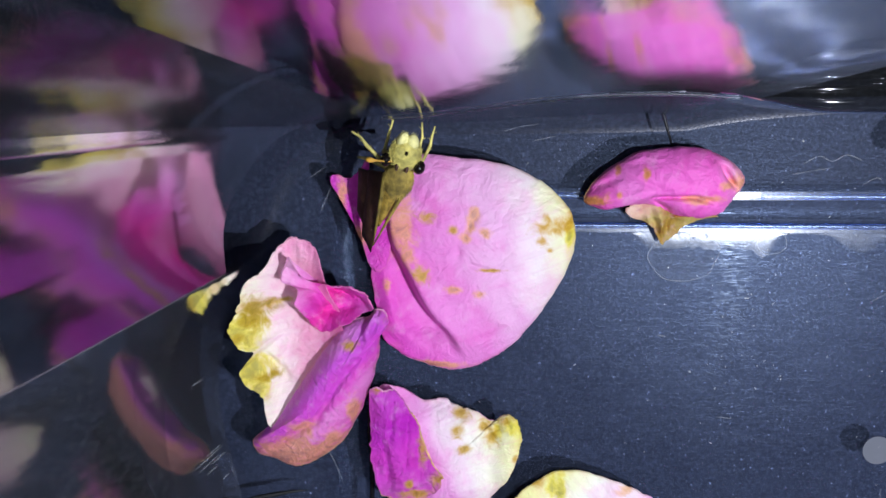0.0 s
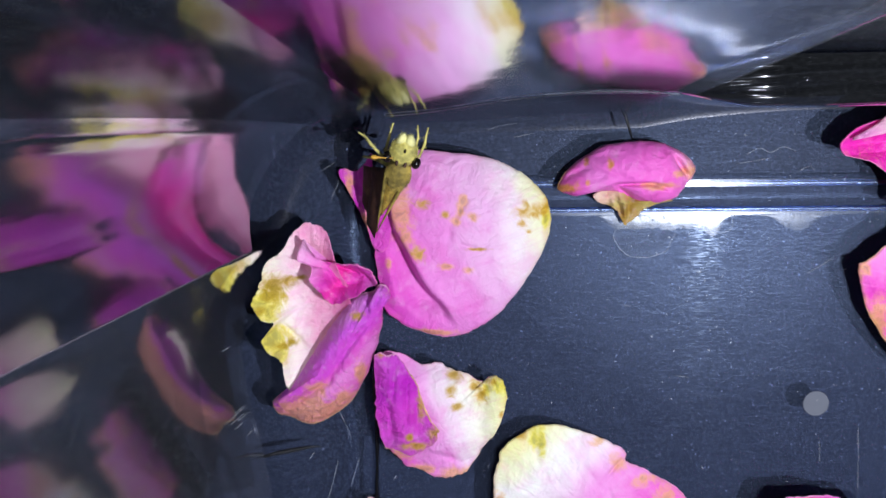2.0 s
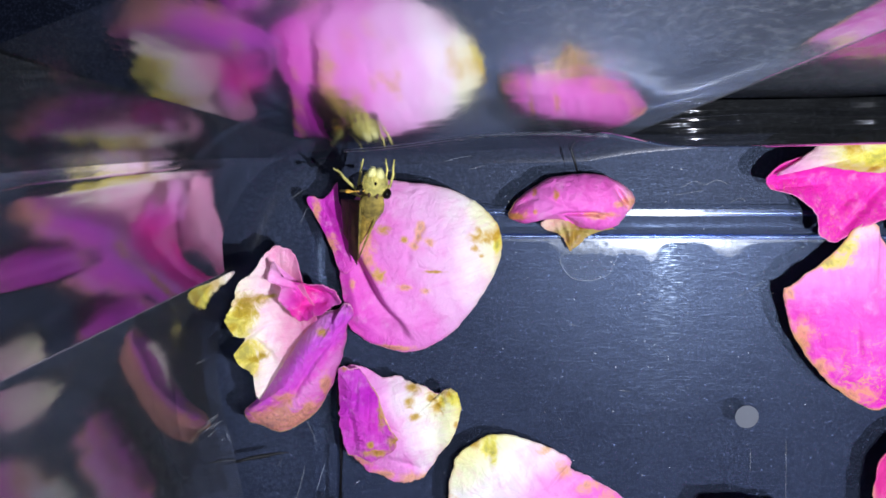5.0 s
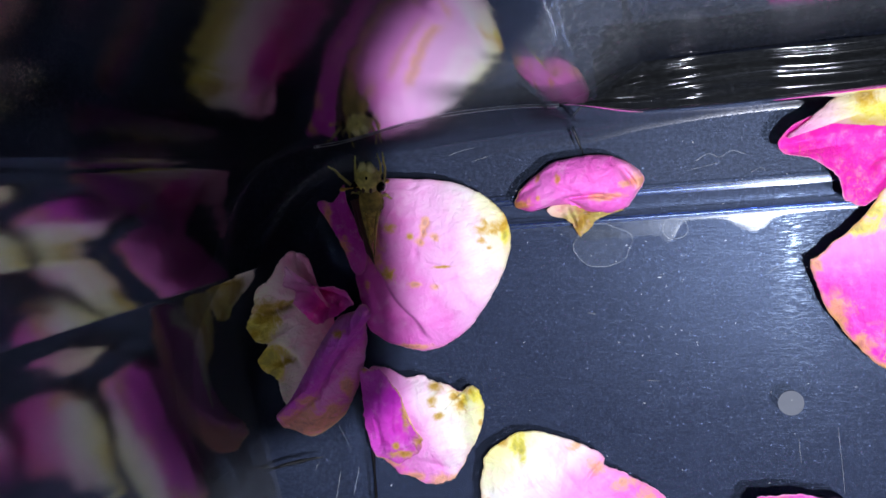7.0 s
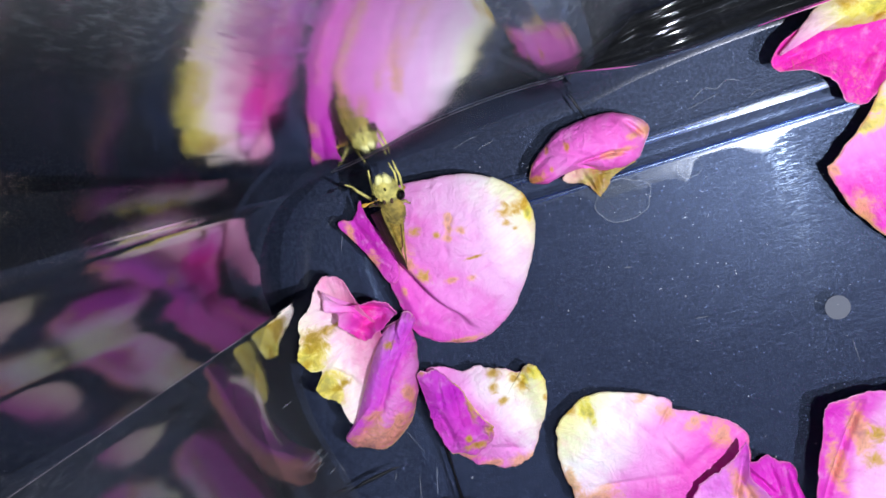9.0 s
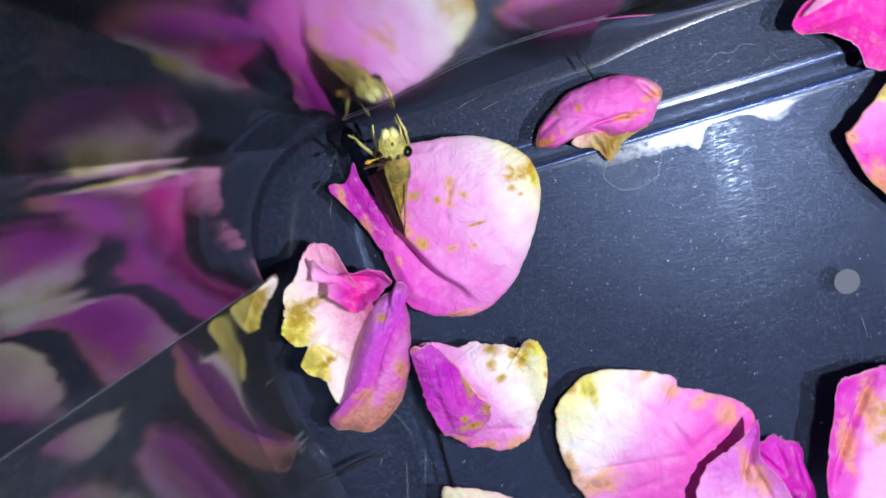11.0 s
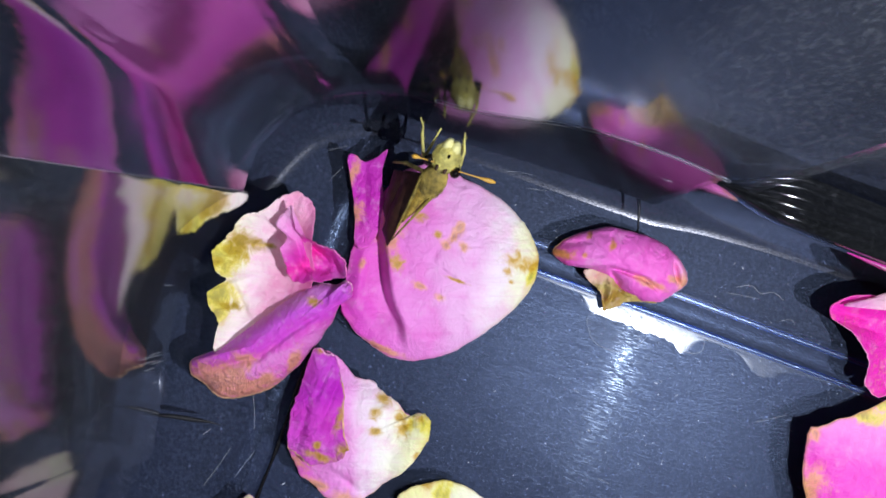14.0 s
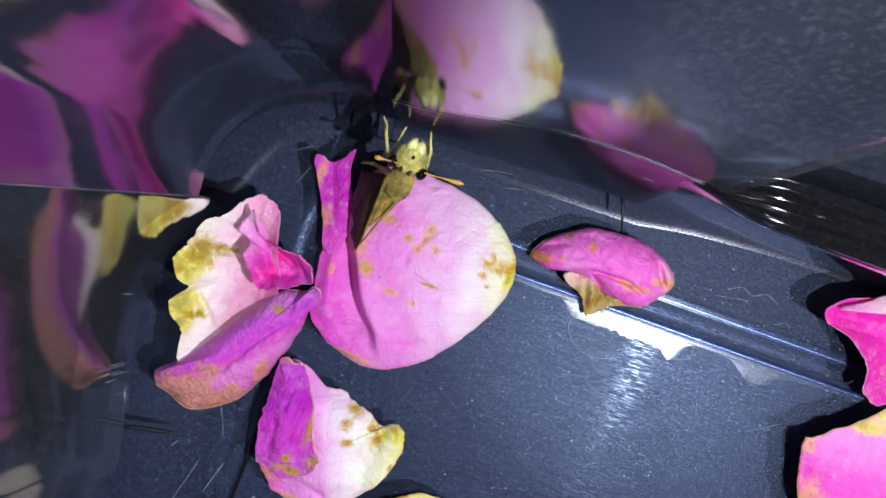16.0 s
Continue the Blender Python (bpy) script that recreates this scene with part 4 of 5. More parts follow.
def small_folded_petal():
    """The petal with a purple folded half and a cream base."""
    pale = petal_material("petal_small_pale", [(0.0, (0.86, 0.84, 0.26)), (0.16, (0.95, 0.95, 0.62)), (0.34, (0.97, 0.94, 0.86)), (0.48, (0.95, 0.78, 0.88)), (0.62, (0.90, 0.48, 0.80)), (1.0, (0.84, 0.26, 0.68))], spots=0.1, seed=6, rim_amount=0.2)
    ob = petal("small rose petal, cream base and purple folded half", pale,
               border=[(-1.55, -5.5), (-1.25, -5.4), (-0.8, -5.62), (-0.4, -5.66), (0.01, -5.81), (0.36, -5.96), (0.45, -5.86), (0.62, -5.84), (0.76, -6.05), (0.79, -6.28), (0.70, -6.64), (0.41, -7.12), (0.02, -7.7), (-0.2, -7.8), (-0.45, -7.82), (-0.99, -7.62), (-1.43, -7.24), (-1.60, -6.58)],
               centre=(-0.4, -6.6), height=lambda x, y, s: 0.12 + 0.22 * (1 - s * s) + 0.16 * smooth01(x, 0.25, 0.7) + 0.05 * math.sin(7 * y) * s, base=(0.85, -6.05), tip=(-1.5, -6.9), rings=30, per=8, ragged=0.045, ripple=0.05, seed=6, lips=[(11, 15, TAN_EDGE, "orange-brown dry edge"), (4, 6, PINK_EDGE, "pale edge")],
               marks=ochre((0.19, -6.01, 0.09, 0.08), (0.32, -6.15, 0.11, 0.14), (-0.19, -5.84, 0.12, 0.08), (-0.26, -6.08, 0.08, 0.12), (-0.16, -6.38, 0.09, 0.06), (0.68, -6.55, 0.04, 0.06), (0.5, -5.92, 0.08, 0.06)) + yellow((0.62, -5.98, 0.14, 0.10), (0.4, -6.1, 0.06, 0.10)) + orange((-0.24, -7.72, 0.3, 0.09), (-0.75, -7.65, 0.2, 0.07), (-1.25, -7.38, 0.16, 0.09)),
               creases=[((0.1, -5.95), (0.4, -6.3), 0.08, 0.06), ((0.35, -5.98), (0.45, -6.1), 0.08, 0.05), ((-0.6, -7.3), (0.1, -7.55), 0.05, 0.05)])
    fold = petal_material("petal_small_fold", [(0.0, (0.72, 0.20, 0.72)), (0.3, (0.64, 0.10, 0.66)), (0.6, (0.76, 0.16, 0.70)), (1.0, (0.74, 0.24, 0.68))], spots=0.15, seed=7, vein=0.45, relief_depth=0.0014)
    half = part("folded_half", petal_mesh(border=[(-1.62, -5.44), (-1.52, -5.34), (-1.38, -5.4), (-1.22, -5.38), (-1.05, -5.65), (-0.94, -5.85), (-0.81, -6.13), (-0.71, -6.49), (-0.5, -6.75), (-0.47, -6.85), (-0.62, -7.1), (-0.93, -7.28), (-1.28, -7.18), (-1.50, -7.05), (-1.61, -6.49), (-1.63, -5.95)],
                                   centre=(-1.15, -6.4), height=lambda x, y, s: 0.41 + 0.10 * (1 - s * s) + 0.04 * math.sin(9 * x + 2 * y), base=(-1.6, -5.5), tip=(-1.0, -7.2), rings=24, per=8, ragged=0.05, ripple=0.07, seed=7,
                                   marks=ochre((-0.8, -6.31, 0.07, 0.24), (-0.88, -7.1, 0.2, 0.06), (-0.55, -6.85, 0.1, 0.12), (-1.0, -6.9, 0.06, 0.06), (-1.52, -5.37, 0.08, 0.05)),
                                   creases=[((-1.25, -5.5), (-1.3, -6.2), 0.07, 0.05), ((-1.05, -5.8), (-1.05, -6.6), 0.07, 0.05), ((-1.4, -6.2), (-1.3, -7.0), 0.06, 0.06), ((-1.2, -7.1), (-0.7, -7.0), 0.09, 0.05), ((-0.9, -6.2), (-0.85, -6.7), 0.05, 0.05)]), fold, ob, "purple turned-over half with a worn brown edge")
    curl(half, 4, 9, 8, TAN_EDGE, "worn orange-brown edge", 0.034)
    curl(half, 11, 13, 8, TAN_EDGE, "worn orange-brown edge", 0.03)
    curl(half, 0, 3, 8, PINK_EDGE, "pale edge", 0.03)


def creased_petal():
    """The rose-pink petal curled up beside the channel."""
    top = petal_material("petal_creased", [(0.0, (0.84, 0.20, 0.58)), (0.25, (0.90, 0.36, 0.74)), (0.45, (0.90, 0.30, 0.70)), (0.8, (0.90, 0.30, 0.68)), (1.0, (0.90, 0.46, 0.68))], spots=0.1, seed=8, relief_depth=0.0007, spot_colour=(0.72, 0.28, 0.06))
    ob = petal("curled deep pink rose petal with a dry tan base", top,
               border=[(1.70, -2.42), (1.72, -2.28), (1.89, -2.04), (2.22, -1.77), (2.64, -1.60), (3.14, -1.55), (3.57, -1.62), (3.91, -1.80), (4.11, -2.05), (3.98, -2.31), (3.76, -2.58), (3.32, -2.66), (2.9, -2.55), (2.6, -2.44), (2.3, -2.47), (1.95, -2.53)],
               centre=(2.95, -2.1), height=lambda x, y, s: 0.14 + 0.48 * (1 - s * s) ** 0.65, base=(1.7, -2.45), tip=(4.1, -2.0), rings=30, per=8, ragged=0.025, ripple=0.05, seed=8, lips=[(7, 10, PINK_EDGE, "pale curled edge"), (0, 2, TAN_EDGE, "tan dry edge")],
               marks=ochre((1.84, -2.37, 0.2, 0.06), (2.0, -2.3, 0.06, 0.06), (2.18, -2.26, 0.04, 0.06), (2.58, -1.94, 0.05, 0.08), (2.18, -1.9, 0.04, 0.06)) + orange((3.4, -2.32, 0.25, 0.05), (4.02, -2.1, 0.1, 0.12), (3.8, -2.12, 0.1, 0.05)),
               creases=[((2.68, -2.3), (3.37, -2.28), 0.16, 0.035), ((3.3, -2.29), (3.64, -2.38), 0.12, 0.04), ((2.7, -2.33), (2.98, -2.53), 0.12, 0.04), ((3.74, -1.84), (3.96, -2.16), 0.30, 0.045), ((3.0, -1.6), (3.3, -2.1), 0.04, 0.06), ((2.2, -1.9), (2.9, -2.2), 0.05, 0.05), ((1.8, -2.2), (2.2, -2.0), 0.06, 0.05), ((2.4, -1.8), (2.9, -1.75), 0.03, 0.08)])
    tan = petal_material("petal_creased_base", [(0.0, (0.90, 0.74, 0.62)), (0.35, (0.86, 0.66, 0.5)), (0.5, (0.70, 0.62, 0.30)), (0.75, (0.50, 0.42, 0.12)), (1.0, (0.62, 0.56, 0.24))], spots=0.3, seed=9, relief_depth=0.0009)
    part("dry_base", petal_mesh(border=[(2.33, -2.5), (2.45, -2.44), (2.62, -2.42), (2.95, -2.5), (3.4, -2.6), (3.72, -2.6), (3.42, -2.69), (3.16, -2.76), (3.0, -2.96), (2.89, -3.07), (2.81, -2.9), (2.68, -2.74), (2.5, -2.68), (2.38, -2.6)],
                                centre=(2.85, -2.62), height=lambda x, y, s: 0.22 + 0.12 * (1 - s) + 0.06 * math.sin(14 * x), base=(2.3, -2.45), tip=(3.05, -3.0), rings=16, per=7, ragged=0.05, ripple=0.08, seed=9,
                                creases=[((2.7, -2.5), (2.85, -2.95), 0.12, 0.05), ((2.95, -2.6), (2.95, -2.95), 0.1, 0.05)]), tan, ob, "dry tan and cream base of the petal")


def wide_petal():
    """The cream and pink petal by the panel's near side, with its neighbours tucked against it."""
    m = petal_material("petal_wide", [(0.0, (0.92, 0.92, 0.50)), (0.08, (0.95, 0.96, 0.70)), (0.2, (0.97, 0.98, 0.92)), (0.32, (0.95, 0.82, 0.90)), (0.48, (0.90, 0.46, 0.78)), (0.7, (0.86, 0.26, 0.66)), (1.0, (0.82, 0.16, 0.56))], spots=0.1, seed=10, rim_amount=0.35)
    petal("broad rose petal with a yellow-cream base and pink tip", m,
          border=[(0.62, -7.45), (0.7, -7.25), (0.93, -7.05), (1.43, -6.8), (2.06, -6.89), (2.66, -7.10), (2.98, -7.34), (3.02, -7.5), (3.45, -7.75), (4.0, -8.1), (4.22, -8.45), (4.0, -9.2), (3.4, -9.9), (2.4, -10.3), (1.4, -10.0), (0.8, -9.2), (0.62, -8.7), (0.52, -8.0)],
          centre=(2.2, -8.4), height=lambda x, y, s: 0.12 + 0.24 * (1 - s * s) + 0.05 * math.sin(3.0 * x) * s, base=(1.15, -6.9), tip=(3.4, -9.6), rings=34, per=8, ragged=0.045, ripple=0.05, seed=10, lips=[(6, 10, PINK_EDGE, "pale torn edge"), (15, 17, TAN_EDGE, "tan dry edge")],
          marks=orange((1.06, -8.88, 0.3, 0.18), (2.84, -7.5, 0.12, 0.14), (2.47, -7.1, 0.1, 0.06), (3.75, -8.25, 0.16, 0.18), (3.3, -7.85, 0.16, 0.08), (0.65, -8.4, 0.1, 0.2)) + yellow((1.28, -7.05, 0.06, 0.16), (1.42, -7.1, 0.05, 0.2)) + ochre((1.05, -7.0, 0.1, 0.06)),
          creases=[((0.8, -8.63), (2.8, -8.76), 0.08, 0.05), ((2.66, -8.02), (2.92, -8.71), 0.08, 0.05), ((2.98, -7.4), (2.6, -7.8), 0.08, 0.05), ((1.3, -7.0), (1.35, -7.5), 0.04, 0.04), ((2.9, -8.7), (3.9, -8.3), 0.05, 0.07), ((1.2, -9.3), (2.5, -9.1), 0.06, 0.06)])
    m = petal_material("petal_wide_lip", [(0.0, (0.66, 0.16, 0.62)), (0.35, (0.82, 0.36, 0.78)), (0.7, (0.86, 0.50, 0.78)), (1.0, (0.82, 0.4, 0.66))], spots=0.25, seed=11)
    petal("lilac-pink rose petal standing against a broader one", m,
          border=[(4.13, -8.29), (3.85, -8.5), (3.52, -8.70), (3.3, -8.78), (3.0, -8.98), (2.72, -9.42), (2.6, -10.1), (3.2, -10.8), (4.3, -10.6), (4.35, -9.6), (4.05, -9.0), (4.1, -8.6)],
          centre=(3.6, -9.5), height=lambda x, y, s: 0.45 + 0.45 * s * s * smooth01(-crease(x, y, (2.6, -9.6), (4.2, -8.4)), -0.9, 0.1) + 0.2 * (1 - s * s), base=(4.2, -8.3), tip=(3.2, -10.6), rings=22, per=8, ragged=0.05, ripple=0.07, seed=11, lips=[(0, 4, PINK_EDGE, "pale curled edge")],
          marks=orange((3.75, -9.1, 0.1, 0.4), (3.95, -9.5, 0.14, 0.3)), creases=[((4.0, -8.6), (3.6, -9.6), 0.08, 0.06), ((3.2, -9.1), (3.1, -10.0), 0.06, 0.06), ((3.85, -9.0), (4.1, -10.0), 0.08, 0.05)])
    m = petal_material("petal_tuft", [(0.0, (0.72, 0.12, 0.62)), (0.5, (0.76, 0.10, 0.62)), (1.0, (0.6, 0.06, 0.5))], spots=0.05, seed=12, vein=0.6)
    petal("crumpled magenta rose petal fragment", m,
          border=[(4.05, -8.92), (4.2, -8.93), (4.45, -8.84), (4.55, -8.92), (4.80, -9.08), (4.9, -9.3), (4.88, -9.5), (4.95, -10.2), (4.7, -10.7), (4.4, -10.4), (4.2, -9.7), (3.98, -9.3)],
          centre=(4.5, -9.6), height=lambda x, y, s: 0.3 + 0.25 * (1 - s * s) + 0.06 * math.sin(11 * x), base=(4.4, -8.8), tip=(4.7, -10.6), rings=20, per=8, ragged=0.05, ripple=0.09, seed=12, lips=[(0, 6, DEEP_EDGE, "deep pink curled edge")],
          creases=[((4.1, -9.1), (4.35, -9.5), 0.14, 0.05), ((4.75, -9.2), (4.8, -10.0), 0.14, 0.05), ((4.45, -9.0), (4.5, -9.6), 0.06, 0.05)])


def standing_petals():
    """The larger cupped petals beyond the panel."""
    m = petal_material("petal_upper", [(0.0, (0.84, 0.20, 0.56)), (0.4, (0.84, 0.11, 0.54)), (1.0, (0.82, 0.12, 0.54))], spots=0.25, seed=13, mottle=0.35)
    ob = petal("deep pink cupped rose petal with a cream rolled rim", m,
               border=[(6.46, -1.62), (6.6, -1.4), (6.95, -1.2), (7.45, -1.05), (8.08, -0.95), (8.74, -0.95), (9.5, -1.0), (9.9, -1.5), (9.4, -2.2), (8.8, -2.35), (8.27, -2.52), (7.86, -2.80), (7.6, -2.72), (7.50, -2.62), (7.42, -2.25), (7.08, -1.95), (6.8, -1.85), (6.55, -1.78)],
               centre=(8.1, -1.7), height=lambda x, y, s: 0.35 + 0.35 * s * s + 0.2 * smooth01(y, -1.6, -1.0), base=(8.4, -0.8), tip=(7.8, -2.9), rings=26, per=8, ragged=0.03, ripple=0.07, seed=13, lips=[(10, 17, PINK_EDGE, "pale curled edge")],
               creases=[((8.9, -1.6), (7.9, -2.7), 0.12, 0.07), ((8.4, -1.8), (7.8, -2.3), 0.06, 0.06), ((6.6, -1.65), (7.3, -1.55), 0.1, 0.08)])
    m = petal_material("petal_upper_rim", [(0.0, (0.86, 0.42, 0.70)), (0.25, (0.90, 0.66, 0.70)), (0.45, (0.86, 0.82, 0.50)), (0.8, (0.84, 0.80, 0.44)), (1.0, (0.8, 0.6, 0.4))], spots=0.1, seed=18)
    part("rolled_rim", petal_mesh(border=[(6.62, -1.52), (6.95, -1.24), (7.5, -0.87), (8.18, -0.70), (9.03, -0.64), (9.7, -0.8), (9.6, -1.2), (9.07, -1.28), (8.56, -1.45), (7.99, -1.45), (7.35, -1.34), (6.9, -1.45)],
                                  centre=(8.2, -1.08), height=lambda x, y, s: 0.95 + 0.28 * (1 - s * s) - 0.12 * smooth01(-y, 1.2, 1.5), base=(6.6, -1.6), tip=(9.2, -0.9), rings=18, per=8, ragged=0.035, ripple=0.06, seed=18,
                                  marks=ochre((7.9, -0.95, 0.16, 0.12), (8.35, -1.38, 0.1, 0.06), (8.8, -1.1, 0.12, 0.16)) + yellow((8.4, -1.2, 0.5, 0.16))), m, ob, "cream and yellow rolled rim")
    m = petal_material("petal_right", [(0.0, (0.88, 0.84, 0.56)), (0.05, (0.92, 0.72, 0.74)), (0.18, (0.88, 0.42, 0.74)), (0.5, (0.86, 0.18, 0.62)), (1.0, (0.78, 0.09, 0.58))], spots=0.05, seed=14, rim_amount=0.8, mottle=0.75, rim=(0.8, 0.4, 0.15))
    petal("bright pink cupped rose petal with a mottled orange margin", m,
          border=[(6.90, -3.74), (7.05, -3.62), (7.38, -3.34), (7.8, -3.0), (8.15, -2.55), (8.4, -2.46), (8.62, -2.48), (8.75, -2.8), (9.3, -3.2), (10.0, -3.9), (10.2, -5.0), (9.6, -5.8), (9.0, -5.98), (8.65, -6.02), (7.95, -5.6), (7.35, -4.92), (7.02, -4.25)],
          centre=(8.6, -4.4), height=lambda x, y, s: 0.95 - 0.28 * s * s + 0.10 * math.cos(1.3 * (x - y)), base=(8.4, -2.3), tip=(8.8, -6.2), rings=34, per=8, ragged=0.03, ripple=0.05, seed=14, lips=[(0, 4, TAN_EDGE, "yellow-tan dry edge"), (11, 16, TAN_EDGE, "orange dry edge")],
          marks=yellow((7.6, -3.15, 0.3, 0.1), (7.95, -2.8, 0.16, 0.2)) + orange((7.3, -4.75, 0.12, 0.3), (7.7, -5.25, 0.2, 0.14), (8.3, -5.75, 0.3, 0.14), (7.0, -3.75, 0.08, 0.1)),
          creases=[((8.25, -4.3), (8.35, -5.1), 0.06, 0.05), ((8.8, -3.0), (8.5, -4.0), 0.04, 0.1), ((9.0, -4.0), (8.9, -5.2), 0.05, 0.1)])
    m = petal_material("petal_corner", [(0.0, (0.72, 0.10, 0.58)), (0.28, (0.80, 0.24, 0.66)), (0.42, (0.88, 0.56, 0.8)), (1.0, (0.90, 0.7, 0.78))], spots=0.2, seed=15)
    petal("folded pink rose petal with ochre blotches", m,
          border=[(5.50, -8.5), (5.62, -8.1), (5.77, -7.94), (6.04, -7.88), (6.3, -7.9), (6.69, -7.9), (7.5, -8.2), (8.0, -9.2), (7.6, -10.3), (6.6, -10.9), (5.6, -10.8), (5.05, -10.2), (5.16, -9.4)],
          centre=(6.4, -9.3), height=lambda x, y, s: 0.62 + 0.25 * s * s, base=(5.3, -8.6), tip=(7.6, -9.9), rings=26, per=8, ragged=0.04, ripple=0.06, seed=15, lips=[(0, 5, PINK_EDGE, "pale curled edge")],
          marks=orange((6.17, -8.6, 0.14, 0.4), (5.6, -9.2, 0.12, 0.4)) + ochre((6.35, -9.3, 0.14, 0.14), (6.5, -8.8, 0.12, 0.16)),
          creases=[((6.35, -8.1), (5.15, -9.9), 0.30, 0.06)])
    # the neighbour's shade is put into this petal's dark red-pink
    m = petal_material("petal_shade_tone", [(0.0, (0.86, 0.6, 0.45)), (0.16, (0.74, 0.14, 0.40)), (1.0, (0.66, 0.06, 0.36))], spots=0.3, seed=16)
    petal("rose petal whose dark red-pink holds the shade of its neighbour", m,
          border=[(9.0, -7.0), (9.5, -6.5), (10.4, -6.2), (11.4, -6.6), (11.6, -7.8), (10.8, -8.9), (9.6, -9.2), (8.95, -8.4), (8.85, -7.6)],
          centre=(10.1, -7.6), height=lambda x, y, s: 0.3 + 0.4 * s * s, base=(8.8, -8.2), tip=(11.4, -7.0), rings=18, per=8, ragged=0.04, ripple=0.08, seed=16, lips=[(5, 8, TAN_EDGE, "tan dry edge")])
    m = petal_material("petal_tip", [(0.0, CRM), (0.4, (0.90, 0.72, 0.68)), (1.0, (0.8, 0.3, 0.62))], spots=0.3, seed=17)
    petal("pale rose petal with a cream tip", m,
          border=[(-1.90, -8.32), (-1.6, -8.3), (-1.2, -8.45), (-0.7, -8.72), (-0.3, -9.1), (-0.2, -9.8), (-0.8, -10.6), (-1.7, -10.5), (-2.2, -9.5)],
          centre=(-1.2, -9.4), height=lambda x, y, s: 0.12 + 0.25 * (1 - s * s), base=(-1.5, -8.2), tip=(-1.1, -10.4), rings=14, per=8, ragged=0.04, ripple=0.06, seed=17, lips=[(0, 3, PINK_EDGE, "pale edge")])
    m = petal_material("petal_scrap", [(0.0, ROSE), (1.0, MAG)], spots=0.3, seed=19)
    petal("small bright pink scrap of petal", m,
          border=[(8.95, -2.45), (9.15, -2.3), (9.5, -2.25), (9.8, -2.6), (9.5, -2.85), (9.1, -2.75)],
          centre=(9.35, -2.55), height=lambda x, y, s: 0.75 + 0.1 * (1 - s * s), base=(9.0, -2.5), tip=(9.8, -2.6), rings=8, per=8, ragged=0.04, ripple=0.06, seed=19, lips=[(0, 3, DEEP_EDGE, "deep pink edge")])


broad_petal()
curled_petal()
small_folded_petal()
creased_petal()
wide_petal()
standing_petals()


# ---- the butterfly: a small skipper with closed wings ----
REST = (-1.05, -3.2, 0.42)


